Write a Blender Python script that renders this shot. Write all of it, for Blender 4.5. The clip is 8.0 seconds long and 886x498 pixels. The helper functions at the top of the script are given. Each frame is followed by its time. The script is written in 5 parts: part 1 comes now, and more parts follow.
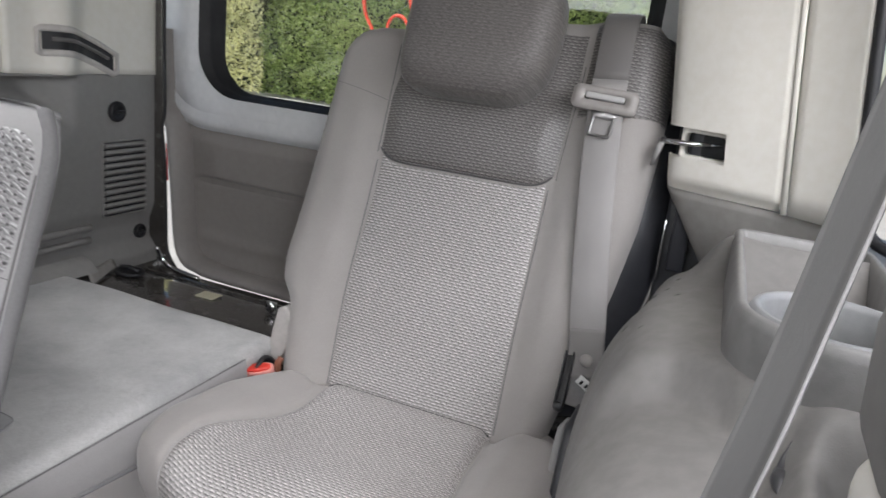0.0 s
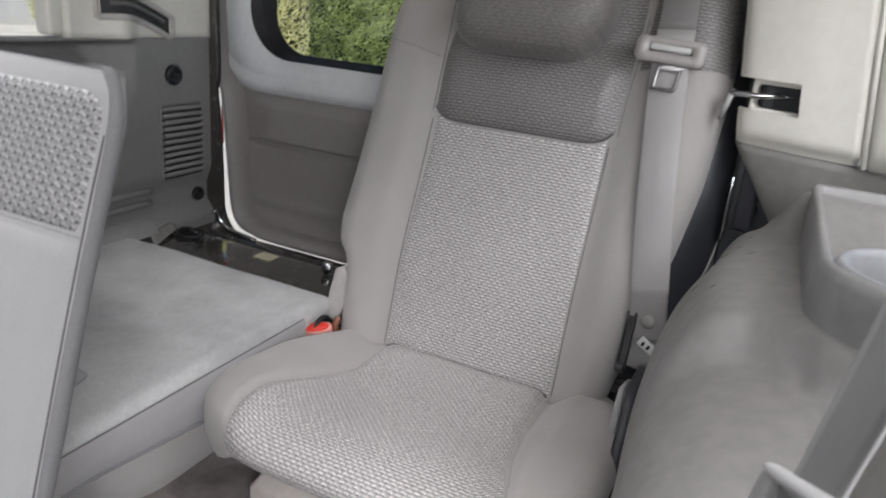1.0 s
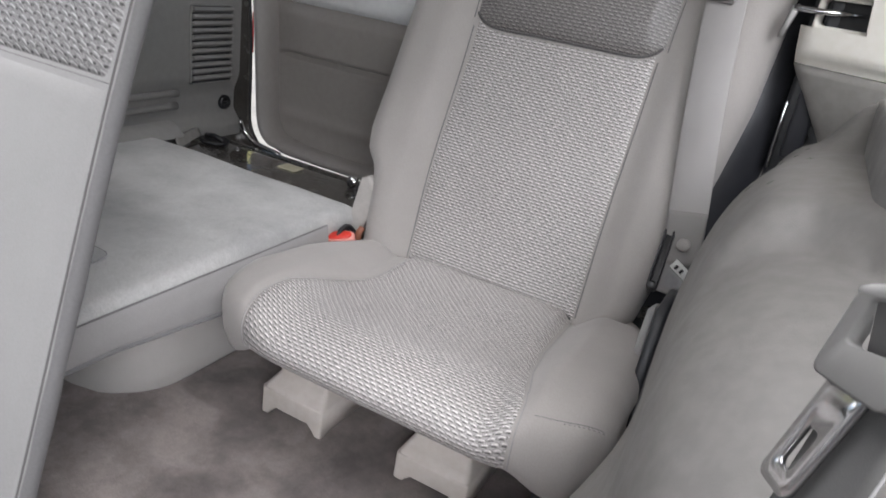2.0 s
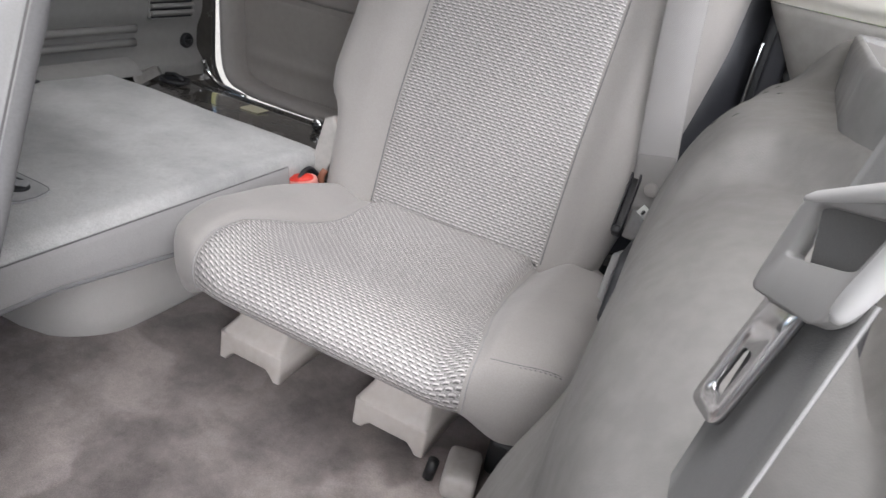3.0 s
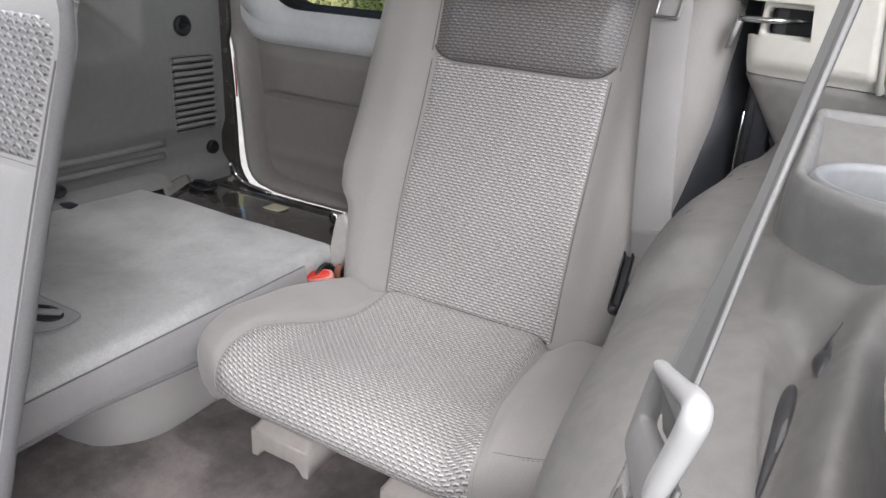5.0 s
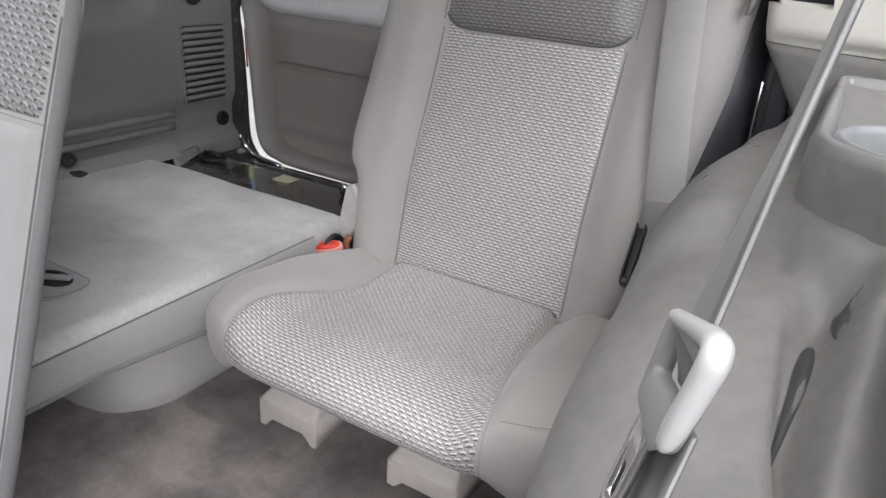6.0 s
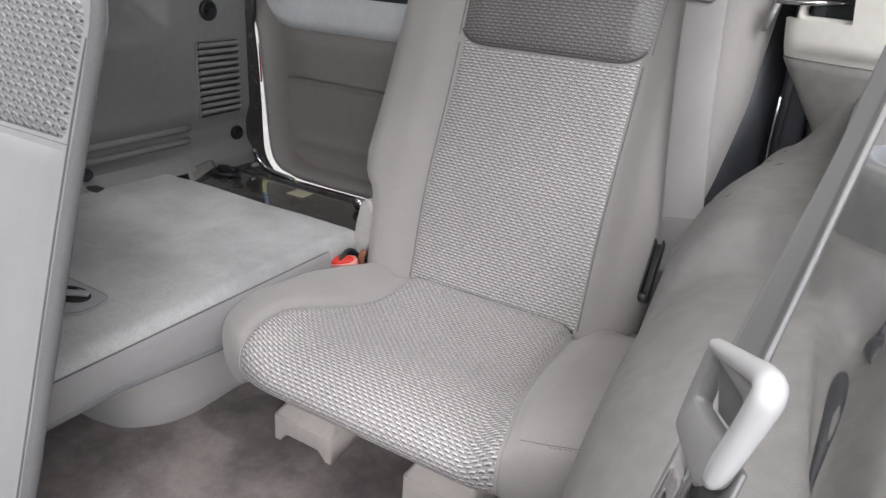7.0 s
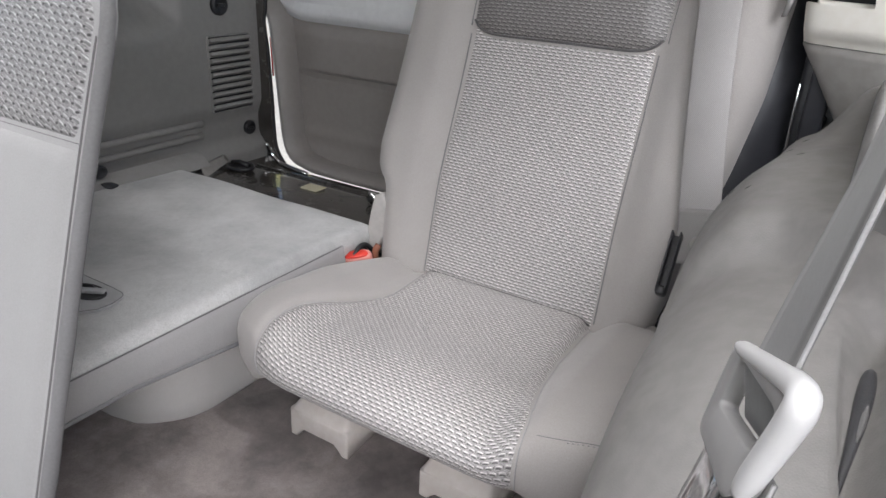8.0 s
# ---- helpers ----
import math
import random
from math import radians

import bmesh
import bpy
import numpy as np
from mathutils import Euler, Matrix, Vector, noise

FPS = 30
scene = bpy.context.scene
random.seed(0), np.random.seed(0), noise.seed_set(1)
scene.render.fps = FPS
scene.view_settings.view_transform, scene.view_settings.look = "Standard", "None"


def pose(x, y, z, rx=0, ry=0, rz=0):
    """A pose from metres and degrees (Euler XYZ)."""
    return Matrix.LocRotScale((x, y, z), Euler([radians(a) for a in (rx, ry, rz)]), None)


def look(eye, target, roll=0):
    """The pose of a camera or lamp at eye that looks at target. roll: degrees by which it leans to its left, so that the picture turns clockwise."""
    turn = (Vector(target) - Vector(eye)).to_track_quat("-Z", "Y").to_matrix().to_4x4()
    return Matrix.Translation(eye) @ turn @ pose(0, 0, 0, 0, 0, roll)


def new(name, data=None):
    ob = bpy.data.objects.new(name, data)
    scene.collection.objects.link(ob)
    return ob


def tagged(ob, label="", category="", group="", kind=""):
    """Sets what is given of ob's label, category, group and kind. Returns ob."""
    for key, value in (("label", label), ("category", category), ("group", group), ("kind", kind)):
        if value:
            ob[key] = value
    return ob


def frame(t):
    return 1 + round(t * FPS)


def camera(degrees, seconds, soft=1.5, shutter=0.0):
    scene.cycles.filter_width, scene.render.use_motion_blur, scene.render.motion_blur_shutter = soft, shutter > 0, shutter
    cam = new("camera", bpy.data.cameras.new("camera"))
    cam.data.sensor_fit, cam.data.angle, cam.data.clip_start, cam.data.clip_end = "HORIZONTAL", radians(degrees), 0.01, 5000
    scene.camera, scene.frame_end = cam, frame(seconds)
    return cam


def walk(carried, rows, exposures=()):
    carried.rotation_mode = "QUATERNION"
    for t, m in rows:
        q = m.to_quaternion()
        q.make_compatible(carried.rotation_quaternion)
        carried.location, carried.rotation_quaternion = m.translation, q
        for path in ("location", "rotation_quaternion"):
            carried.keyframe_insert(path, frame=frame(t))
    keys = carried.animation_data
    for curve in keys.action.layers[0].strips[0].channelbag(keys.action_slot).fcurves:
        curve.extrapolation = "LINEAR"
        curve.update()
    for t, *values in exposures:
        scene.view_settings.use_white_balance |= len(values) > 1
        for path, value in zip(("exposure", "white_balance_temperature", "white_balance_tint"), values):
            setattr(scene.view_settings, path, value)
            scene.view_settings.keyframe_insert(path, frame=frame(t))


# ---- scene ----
cam = camera(65.0, 8.0, shutter=0.5)
PATH = [
    (0, (0.2978, -0.7380, 0.6215), (-0.3747, 1.0639, 0.0730), 6.83),
    (0.5, (0.3053, -0.7411, 0.6278), (-0.4560, 1.0146, 0.0464), 4.40),
    (1, (0.2847, -0.7359, 0.6139), (-0.4883, 0.9856, -0.0487), 5.51),
    (1.5, (0.2739, -0.7416, 0.5786), (-0.5417, 0.9335, -0.1487), 8.09),
    (3, (0.2919, -0.7132, 0.5300), (-0.4043, 0.9437, -0.3475), 11.03),
    (3.5, (0.3041, -0.6974, 0.5380), (-0.3717, 0.9554, -0.3628), 10.09),
    (4, (0.3144, -0.6953, 0.5754), (-0.5136, 0.9348, -0.2353), 6.12),
    (4.5, (0.3363, -0.6990, 0.5897), (-0.5307, 0.9435, -0.1522), 3.74),
    (6, (0.3361, -0.6959, 0.5722), (-0.5467, 0.9038, -0.2412), 4.23),
    (6.5, (0.3311, -0.6966, 0.5726), (-0.5406, 0.9163, -0.2265), 4.64),
    (7, (0.3270, -0.6977, 0.5761), (-0.5844, 0.8993, -0.2106), 3.88),
    (7.5, (0.3187, -0.6957, 0.5759), (-0.5957, 0.8936, -0.2228), 4.15),
    (8, (0.3233, -0.6925, 0.5769), (-0.6154, 0.8752, -0.2361), 2.79),
]
walk(cam, [(t, look(eye, target, roll)) for t, eye, target, roll in PATH],
     exposures=[(0, 0.04), (0.5, 0.05), (1.0, -0.03), (1.5, 0.01), (3.0, 0.33), (3.5, 0.36), (4.0, 0.29), (4.5, 0.26), (6.0, 0.15), (7.0, 0.12), (8.0, 0.18)])

# ---- world and light ----
world = bpy.data.worlds.new("sky_world")
scene.world = world
world.use_nodes = True
wn = world.node_tree
sky = wn.nodes.new("ShaderNodeTexSky")
sky.sky_type, sky.sun_disc = "NISHITA", False
SUN_ELEVATION, SUN_AZIMUTH = radians(62), radians(215)
sky.sun_elevation, sky.sun_rotation = SUN_ELEVATION, SUN_AZIMUTH
wn.nodes["Background"].inputs[1].default_value = 0.12
wn.links.new(sky.outputs[0], wn.nodes["Background"].inputs[0])
sun = new("sun", bpy.data.lights.new("sun", "SUN"))
sun.data.energy, sun.data.angle, sun.data.color = 5.0, radians(0.6), (1.0, 0.95, 0.88)
sun.matrix_world = look((0, 0, 0), (-math.sin(SUN_AZIMUTH) * math.cos(SUN_ELEVATION), -math.cos(SUN_AZIMUTH) * math.cos(SUN_ELEVATION), -math.sin(SUN_ELEVATION)))


def window_light(name, eye, target, wide, high, power, spread):
    """Daylight that falls in through one opening."""
    lamp = new(name, bpy.data.lights.new(name, "AREA"))
    lamp.data.shape, lamp.data.size, lamp.data.size_y = "RECTANGLE", wide, high
    lamp.data.energy, lamp.data.color, lamp.data.spread = power, (0.985, 0.975, 1.01), radians(spread)
    lamp.matrix_world = look(eye, target)
    return lamp


window_light("skylight_near", (0.14, -0.56, 0.965), (0.08, -0.46, 0.0), 0.40, 0.42, 1.6, 86)
window_light("skylight_far", (-0.42, -0.56, 0.965), (-0.36, -0.44, 0.0), 0.40, 0.42, 2.6, 86)
window_light("door_daylight", (0.62, -1.08, 0.72), (-0.05, -0.25, 0.20), 0.60, 0.38, 2.4, 84)
window_light("quarter_window_daylight", (-0.652, -0.40, 0.78), (0.0, -0.42, 0.0), 0.60, 0.30, 0.4, 92)
window_light("side_window_daylight", (0.57, -0.25, 0.80), (0.33, -0.05, 0.46), 0.34, 0.26, 1.15, 110)
window_light("windscreen_daylight", (0.0, -2.1, 0.86), (0.05, -0.3, 0.12), 1.1, 0.4, 1.5, 76)


# ---- materials ----
def mat(name):
    m = bpy.data.materials.new(name)
    m.use_nodes = True
    return m, m.node_tree, m.node_tree.nodes["Principled BSDF"]


def put(nt, kind, **values):
    node = nt.nodes.new(kind)
    for key, value in values.items():
        node.inputs[key].default_value = value
    return node


def ramp(nt, source, stops):
    node = nt.nodes.new("ShaderNodeValToRGB")
    while len(node.color_ramp.elements) < len(stops):
        node.color_ramp.elements.new(0.5)
    for element, (at, colour) in zip(node.color_ramp.elements, stops):
        element.position = at
        element.color = (*colour, 1)
    nt.links.new(source, node.inputs[0])
    return node


def mixed(nt, factor, a, b, blend="MIX"):
    node = nt.nodes.new("ShaderNodeMix")
    node.data_type, node.blend_type = "RGBA", blend
    for value, socket in ((factor, node.inputs[0]), (a, node.inputs[6]), (b, node.inputs[7])):
        if isinstance(value, (int, float)):
            socket.default_value = value
        elif isinstance(value, tuple):
            socket.default_value = (*value, 1)
        else:
            nt.links.new(value, socket)
    return node.outputs[2]


def bump(nt, height, strength, distance, into, before=None):
    node = put(nt, "ShaderNodeBump", Strength=strength, Distance=distance)
    nt.links.new(height, node.inputs["Height"])
    if before:
        nt.links.new(before.outputs[0], node.inputs["Normal"])
    if into:
        nt.links.new(node.outputs[0], into.inputs["Normal"])
    return node


def coords(nt, kind="Object"):
    return nt.nodes.new("ShaderNodeTexCoord").outputs[kind]


def noise_at(nt, where, scale, detail=3.0, rough=0.55):
    node = put(nt, "ShaderNodeTexNoise", Scale=scale, Detail=detail, Roughness=rough)
    nt.links.new(where, node.inputs["Vector"])
    return node.outputs["Fac"]


def plastic(name, colour, rough=0.5, grain=1400, depth=0.25, blotch=0.12, metal=0.0, wear=1.0):
    """Moulded plastic or trim: fine leather grain, faint scuffs and stains."""
    m, nt, bsdf = mat(name)
    where = coords(nt)
    stain = noise_at(nt, where, 6.0, 5.0, 0.6)
    dark = tuple(c * (1 - blotch) for c in colour)
    light = tuple(min(1, c * (1 + blotch * 0.6)) for c in colour)
    col = ramp(nt, stain, ((0.32, dark), (0.68, light)))
    fine = noise_at(nt, where, 90.0, 2.0)
    nt.links.new(mixed(nt, 0.10 * wear, col.outputs[0], ramp(nt, fine, ((0.35, (0.25, 0.25, 0.25)), (0.65, (0.9, 0.9, 0.9)))).outputs[0], "OVERLAY"), bsdf.inputs["Base Color"])
    cells = put(nt, "ShaderNodeTexVoronoi", Scale=grain)
    nt.links.new(where, cells.inputs["Vector"])
    bump(nt, cells.outputs["Distance"], depth, 0.0003, bsdf)
    scuff = ramp(nt, noise_at(nt, where, 24.0, 6.0, 0.7), ((0.35, (rough - 0.08 * wear,) * 3), (0.7, (min(1, rough + 0.12 * wear),) * 3)))
    nt.links.new(scuff.outputs[0], bsdf.inputs["Roughness"])
    bsdf.inputs["Metallic"].default_value = metal
    return m


def cloth(name, colour, pile=900, sheen=0.25, blotch=0.10):
    """Plain knitted seat cloth with a soft sheen and faint soiling."""
    m, nt, bsdf = mat(name)
    where = coords(nt)
    soil = noise_at(nt, where, 5.0, 4.0, 0.6)
    col = ramp(nt, soil, ((0.3, tuple(c * (1 - blotch) for c in colour)), (0.7, tuple(c * (1 + blotch * 0.5) for c in colour))))
    thread = noise_at(nt, where, pile, 2.0, 0.6)
    nt.links.new(mixed(nt, 0.10, col.outputs[0], ramp(nt, thread, ((0.3, (0.2, 0.2, 0.2)), (0.7, (0.85, 0.85, 0.85)))).outputs[0], "OVERLAY"), bsdf.inputs["Base Color"])
    wide = bump(nt, noise_at(nt, where, 26.0, 3.0), 0.25, 0.003, None)
    bump(nt, thread, 0.25, 0.0005, bsdf, wide)
    bsdf.inputs["Roughness"].default_value = 0.85
    bsdf.inputs["Sheen Weight"].default_value = sheen
    bsdf.inputs["Sheen Roughness"].default_value = 0.5
    return m


def woven(name, light, ground, hole, long=0.0082, high=0.0038, pin=0.6, depth=0.0004, gloss=1.0, crisp=1.0, groove=0.95, slant=0.22, fibre=1.0, spot=0.10):
    """Chunky woven seat cloth: staggered rows of slanting pale links, a dark gap under each link, pin holes between."""
    m, nt, bsdf = mat(name)
    flat = coords(nt, "UV")
    wob = put(nt, "ShaderNodeTexNoise", Scale=170.0, Detail=2.0)
    nt.links.new(flat, wob.inputs["Vector"])
    shift = put(nt, "ShaderNodeVectorMath")
    shift.operation = "SCALE"
    shift.inputs["Scale"].default_value = high * 0.22
    nt.links.new(wob.outputs["Color"], shift.inputs[0])
    add = nt.nodes.new("ShaderNodeVectorMath")
    nt.links.new(flat, add.inputs[0])
    nt.links.new(shift.outputs[0], add.inputs[1])
    split = nt.nodes.new("ShaderNodeSeparateXYZ")
    nt.links.new(add.outputs[0], split.inputs[0])

    def calc(op, a, b=None, c=None):
        node = nt.nodes.new("ShaderNodeMath")
        node.operation = op
        for k, v in enumerate((a, b, c)):
            if v is None:
                continue
            if isinstance(v, (int, float)):
                node.inputs[k].default_value = v
            else:
                nt.links.new(v, node.inputs[k])
        return node.outputs[0]

    def step(x, a, b):
        node = put(nt, "ShaderNodeMapRange")
        node.interpolation_type = "SMOOTHSTEP"
        nt.links.new(x, node.inputs[0])
        node.inputs[1].default_value, node.inputs[2].default_value = min(a, b), max(a, b)
        node.inputs[3].default_value, node.inputs[4].default_value = (0.0, 1.0) if a < b else (1.0, 0.0)
        return node.outputs[0]

    v = calc("DIVIDE", split.outputs[1], high)
    row = calc("FLOOR", v)
    u = calc("MULTIPLY_ADD", row, 0.5, calc("DIVIDE", split.outputs[0], long))
    fu = calc("SUBTRACT", calc("FRACT", u), 0.5)
    fv = calc("SUBTRACT", calc("FRACT", v), 0.5)
    arc = calc("ADD", calc("MULTIPLY_ADD", fu, slant, fv), calc("MULTIPLY", calc("MULTIPLY", fu, fu), 0.7))
    inside = step(calc("ABSOLUTE", fu), 0.44, 0.26)
    link = calc("MULTIPLY", step(calc("ABSOLUTE", calc("SUBTRACT", arc, 0.18)), 0.19, 0.06), inside)
    gap = calc("MULTIPLY", step(calc("ABSOLUTE", calc("ADD", arc, 0.20)), 0.19, 0.07), step(calc("ABSOLUTE", fu), 0.36, 0.24))
    dot = calc("ADD", calc("POWER", calc("DIVIDE", calc("SUBTRACT", calc("ABSOLUTE", fu), 0.5), spot), 2.0), calc("POWER", calc("DIVIDE", calc("ADD", fv, 0.05), 0.20), 2.0))
    dot = step(dot, 1.3, 0.5)
    lay = nt.nodes.new("ShaderNodeCombineXYZ")
    nt.links.new(calc("MULTIPLY", u, 1.3), lay.inputs[0])
    nt.links.new(calc("MULTIPLY", calc("ADD", arc, row), 8.0), lay.inputs[1])
    strand = noise_at(nt, lay.outputs[0], 1.0, 1.0)
    soil = noise_at(nt, coords(nt), 5.0, 4.0, 0.6)
    thread = noise_at(nt, flat, 2400.0, 2.0)
    base = mixed(nt, link, ground, light)
    base = mixed(nt, 1.0, base, ramp(nt, strand, ((0.36, (1 - 0.34 * fibre,) * 3), (0.64, (1 + 0.25 * fibre,) * 3))).outputs[0], "MULTIPLY")
    base = mixed(nt, calc("MULTIPLY", gap, groove * crisp), base, hole)
    base = mixed(nt, calc("MULTIPLY", dot, pin * crisp), base, tuple(c * 0.5 for c in hole))
    tint = mixed(nt, 1.0, base, ramp(nt, soil, ((0.3, (0.91, 0.90, 0.90)), (0.7, (1, 1, 1)))).outputs[0], "MULTIPLY")
    nt.links.new(mixed(nt, 0.2, tint, ramp(nt, thread, ((0.3, (0.2, 0.2, 0.2)), (0.7, (0.85, 0.85, 0.85)))).outputs[0], "OVERLAY"), bsdf.inputs["Base Color"])
    height = calc("SUBTRACT", calc("MULTIPLY_ADD", link, 0.6, 0.4), calc("MULTIPLY", gap, 0.4))
    fine = bump(nt, thread, 0.3, 0.0004, None)
    bump(nt, height, 0.40, depth, bsdf, fine)
    bsdf.inputs["Roughness"].default_value = 0.38
    bsdf.inputs["Specular IOR Level"].default_value = gloss
    bsdf.inputs["Sheen Weight"].default_value = 0.15
    bsdf.inputs["Sheen Roughness"].default_value = 0.35
    return m


def carpet(name, low, high, pile=700, blotch_scale=9.0, nap=0.0):
    """Needle-felt carpet: short fibre, brushed patches and stains."""
    m, nt, bsdf = mat(name)
    where = coords(nt)
    patch = noise_at(nt, where, blotch_scale, 4.0, 0.62)
    col = ramp(nt, patch, ((0.36, low), (0.62, high)))
    if nap:
        warp = put(nt, "ShaderNodeTexNoise", Scale=7.0, Detail=3.0)
        nt.links.new(where, warp.inputs["Vector"])
        bend = mixed(nt, 0.16, where, warp.outputs["Color"])
        brushed = put(nt, "ShaderNodeTexVoronoi", Scale=9.5)
        brushed.feature = "SMOOTH_F1"
        brushed.inputs["Smoothness"].default_value = 0.22
        nt.links.new(bend, brushed.inputs["Vector"])
        tone = nt.nodes.new("ShaderNodeSeparateColor")
        nt.links.new(brushed.outputs["Color"], tone.inputs[0])
        lie = ramp(nt, tone.outputs[0], ((0.1, (1 - nap,) * 3), (0.9, (1 + nap * 0.6,) * 3)))
        worn = mixed(nt, 1.0, col.outputs[0], lie.outputs[0], "MULTIPLY")
    else:
        worn = col.outputs[0]
    fibre = noise_at(nt, where, pile, 3.0, 0.7)
    mid = noise_at(nt, where, 130.0, 3.0, 0.6)
    one = mixed(nt, 0.26, worn, ramp(nt, fibre, ((0.3, (0.15, 0.15, 0.15)), (0.7, (0.9, 0.9, 0.9)))).outputs[0], "OVERLAY")
    nt.links.new(mixed(nt, 0.10, one, ramp(nt, mid, ((0.3, (0.25, 0.25, 0.25)), (0.7, (0.8, 0.8, 0.8)))).outputs[0], "OVERLAY"), bsdf.inputs["Base Color"])
    wide = bump(nt, mid, 0.35, 0.002, None)
    bump(nt, fibre, 0.6, 0.001, bsdf, wide)
    bsdf.inputs["Roughness"].default_value = 0.95
    bsdf.inputs["Sheen Weight"].default_value = 0.2
    return m


def webbing(name, colour):
    """Seat-belt webbing: fine herringbone ribs along the strap."""
    m, nt, bsdf = mat(name)
    flat = coords(nt, "UV")
    wave = put(nt, "ShaderNodeTexWave", Scale=300.0, Distortion=1.2)
    wave.bands_direction = "DIAGONAL"
    nt.links.new(flat, wave.inputs["Vector"])
    soil = noise_at(nt, coords(nt), 14.0, 4.0)
    col = ramp(nt, soil, ((0.3, tuple(c * 0.9 for c in colour)), (0.7, colour)))
    nt.links.new(mixed(nt, 0.10, col.outputs[0], wave.outputs["Color"], "OVERLAY"), bsdf.inputs["Base Color"])
    bump(nt, wave.outputs["Fac"], 0.25, 0.0003, bsdf)
    bsdf.inputs["Roughness"].default_value = 0.5
    bsdf.inputs["Sheen Weight"].default_value = 0.2
    return m


def metal_mat(name, colour, rough):
    m, nt, bsdf = mat(name)
    where = coords(nt)
    nt.links.new(ramp(nt, noise_at(nt, where, 60.0, 4.0), ((0.3, tuple(c * 0.8 for c in colour)), (0.7, colour))).outputs[0], bsdf.inputs["Base Color"])
    nt.links.new(ramp(nt, noise_at(nt, where, 200.0, 3.0), ((0.3, (rough * 0.7,) * 3), (0.7, (rough * 1.3,) * 3))).outputs[0], bsdf.inputs["Roughness"])
    bsdf.inputs["Metallic"].default_value = 1.0
    return m


CLOTH = cloth("grey_seat_cloth", (0.355, 0.335, 0.318))
WOVEN = woven("woven_seat_cloth", (0.80, 0.772, 0.755), (0.40, 0.383, 0.372), (0.030, 0.029, 0.029), pin=0.45, depth=0.00025, gloss=0.35, groove=0.78)
WOVEN_DARK = woven("dark_woven_seat_cloth", (0.35, 0.332, 0.321), (0.185, 0.175, 0.169), (0.045, 0.042, 0.041), gloss=0.5, crisp=0.85)
WOVEN_PAD = woven("headrest_cloth", (0.215, 0.202, 0.193), (0.172, 0.161, 0.154), (0.10, 0.093, 0.09), depth=0.0002, gloss=0.25, crisp=0.35)
WOVEN_COARSE = woven("coarse_woven_seat_cloth", (0.345, 0.341, 0.338), (0.20, 0.197, 0.195), (0.06, 0.058, 0.058), 0.0072, 0.0038, 1.3, 0.0003, 0.4, 0.75, 0.50, 0.75, 1.5, 0.17)
PIPING = cloth("dark_grey_piping_cloth", (0.09, 0.086, 0.086), 500)
GREY_TRIM = plastic("grey_side_trim", (0.265, 0.258, 0.249), 0.52, blotch=0.05, wear=0.5)
FOOT_TRIM = plastic("taupe_pillar_foot", (0.27, 0.258, 0.243), 0.5)
CONSOLE = plastic("grey_console_plastic", (0.18, 0.172, 0.164), 0.58, 1100, 0.25)
BEIGE_TRIM = plastic("stone_pillar_trim", (0.82, 0.79, 0.72), 0.5, 1300, 0.2, 0.06)
SHIELD = plastic("pale_grey_shield_plastic", (0.56, 0.53, 0.50), 0.42)
HINGE = plastic("grey_hinge_plastic", (0.44, 0.42, 0.40), 0.5)
LEG_COVER = plastic("stone_leg_cover", (0.70, 0.645, 0.60), 0.38)
BLACK = plastic("black_plastic", (0.018, 0.018, 0.02), 0.45)
EXIT_DARK = plastic("belt_exit_shade", (0.045, 0.045, 0.048), 0.35)
DARK_SHELL = plastic("dark_seat_shell", (0.03, 0.031, 0.036), 0.4)
GATE_TRIM = plastic("liftgate_trim", (0.32, 0.300, 0.284), 0.45, blotch=0.04, wear=0.4)
GATE_FRAME = plastic("liftgate_window_surround", (0.74, 0.75, 0.76), 0.35, 1500, 0.12)
RUBBER = plastic("black_rubber_seal", (0.015, 0.015, 0.017), 0.6, 600, 0.2)
SILL_PAINT = plastic("dark_painted_sill", (0.06, 0.055, 0.05), 0.22, 400, 0.03)
SILL_PAINT.node_tree.nodes["Principled BSDF"].inputs["Coat Weight"].default_value = 1.0
TRAY_BODY = plastic("grey_tray_plastic", (0.205, 0.200, 0.195), 0.42, 1100, 0.25)
TRAY = plastic("tray_liner", (0.235, 0.238, 0.242), 0.4)
RED = plastic("red_button_plastic", (0.62, 0.045, 0.03), 0.3, 300, 0.05)
RIM_RED = plastic("faded_red_plastic", (0.72, 0.30, 0.26), 0.35, 300, 0.05)
COPPER = plastic("rust_brown_sheath", (0.22, 0.085, 0.05), 0.5, 300, 0.1)
RED_LAMP = plastic("red_lamp_plastic", (0.5, 0.03, 0.03), 0.2, 300, 0.05)
TONGUE_PLASTIC = plastic("pale_grey_tongue_plastic", (0.50, 0.495, 0.49), 0.34, 500, 0.03, 0.02, wear=0.1)
GRIP_SHADED = plastic("shaded_grip_plastic", (0.24, 0.235, 0.23), 0.42, 500, 0.05, 0.03, wear=0.3)
PLATE_PLASTIC = plastic("grey_tongue_plastic", (0.33, 0.31, 0.295), 0.4, 500, 0.1, 0.05)
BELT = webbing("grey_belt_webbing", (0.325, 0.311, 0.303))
BELT_PLAIN = cloth("grey_belt_cloth", (0.12, 0.118, 0.115), 1500, 0.15)
BELT_EDGE = cloth("pale_belt_edge", (0.33, 0.325, 0.32), 1500, 0.15)
WELT_CLOTH = cloth("grey_welt_cloth", (0.17, 0.167, 0.17), 500)
DECK_PLATE = plastic("grey_release_plate", (0.36, 0.36, 0.36), 0.45)
BENCH_CLOTH = cloth("second_row_cloth", (0.225, 0.221, 0.219))
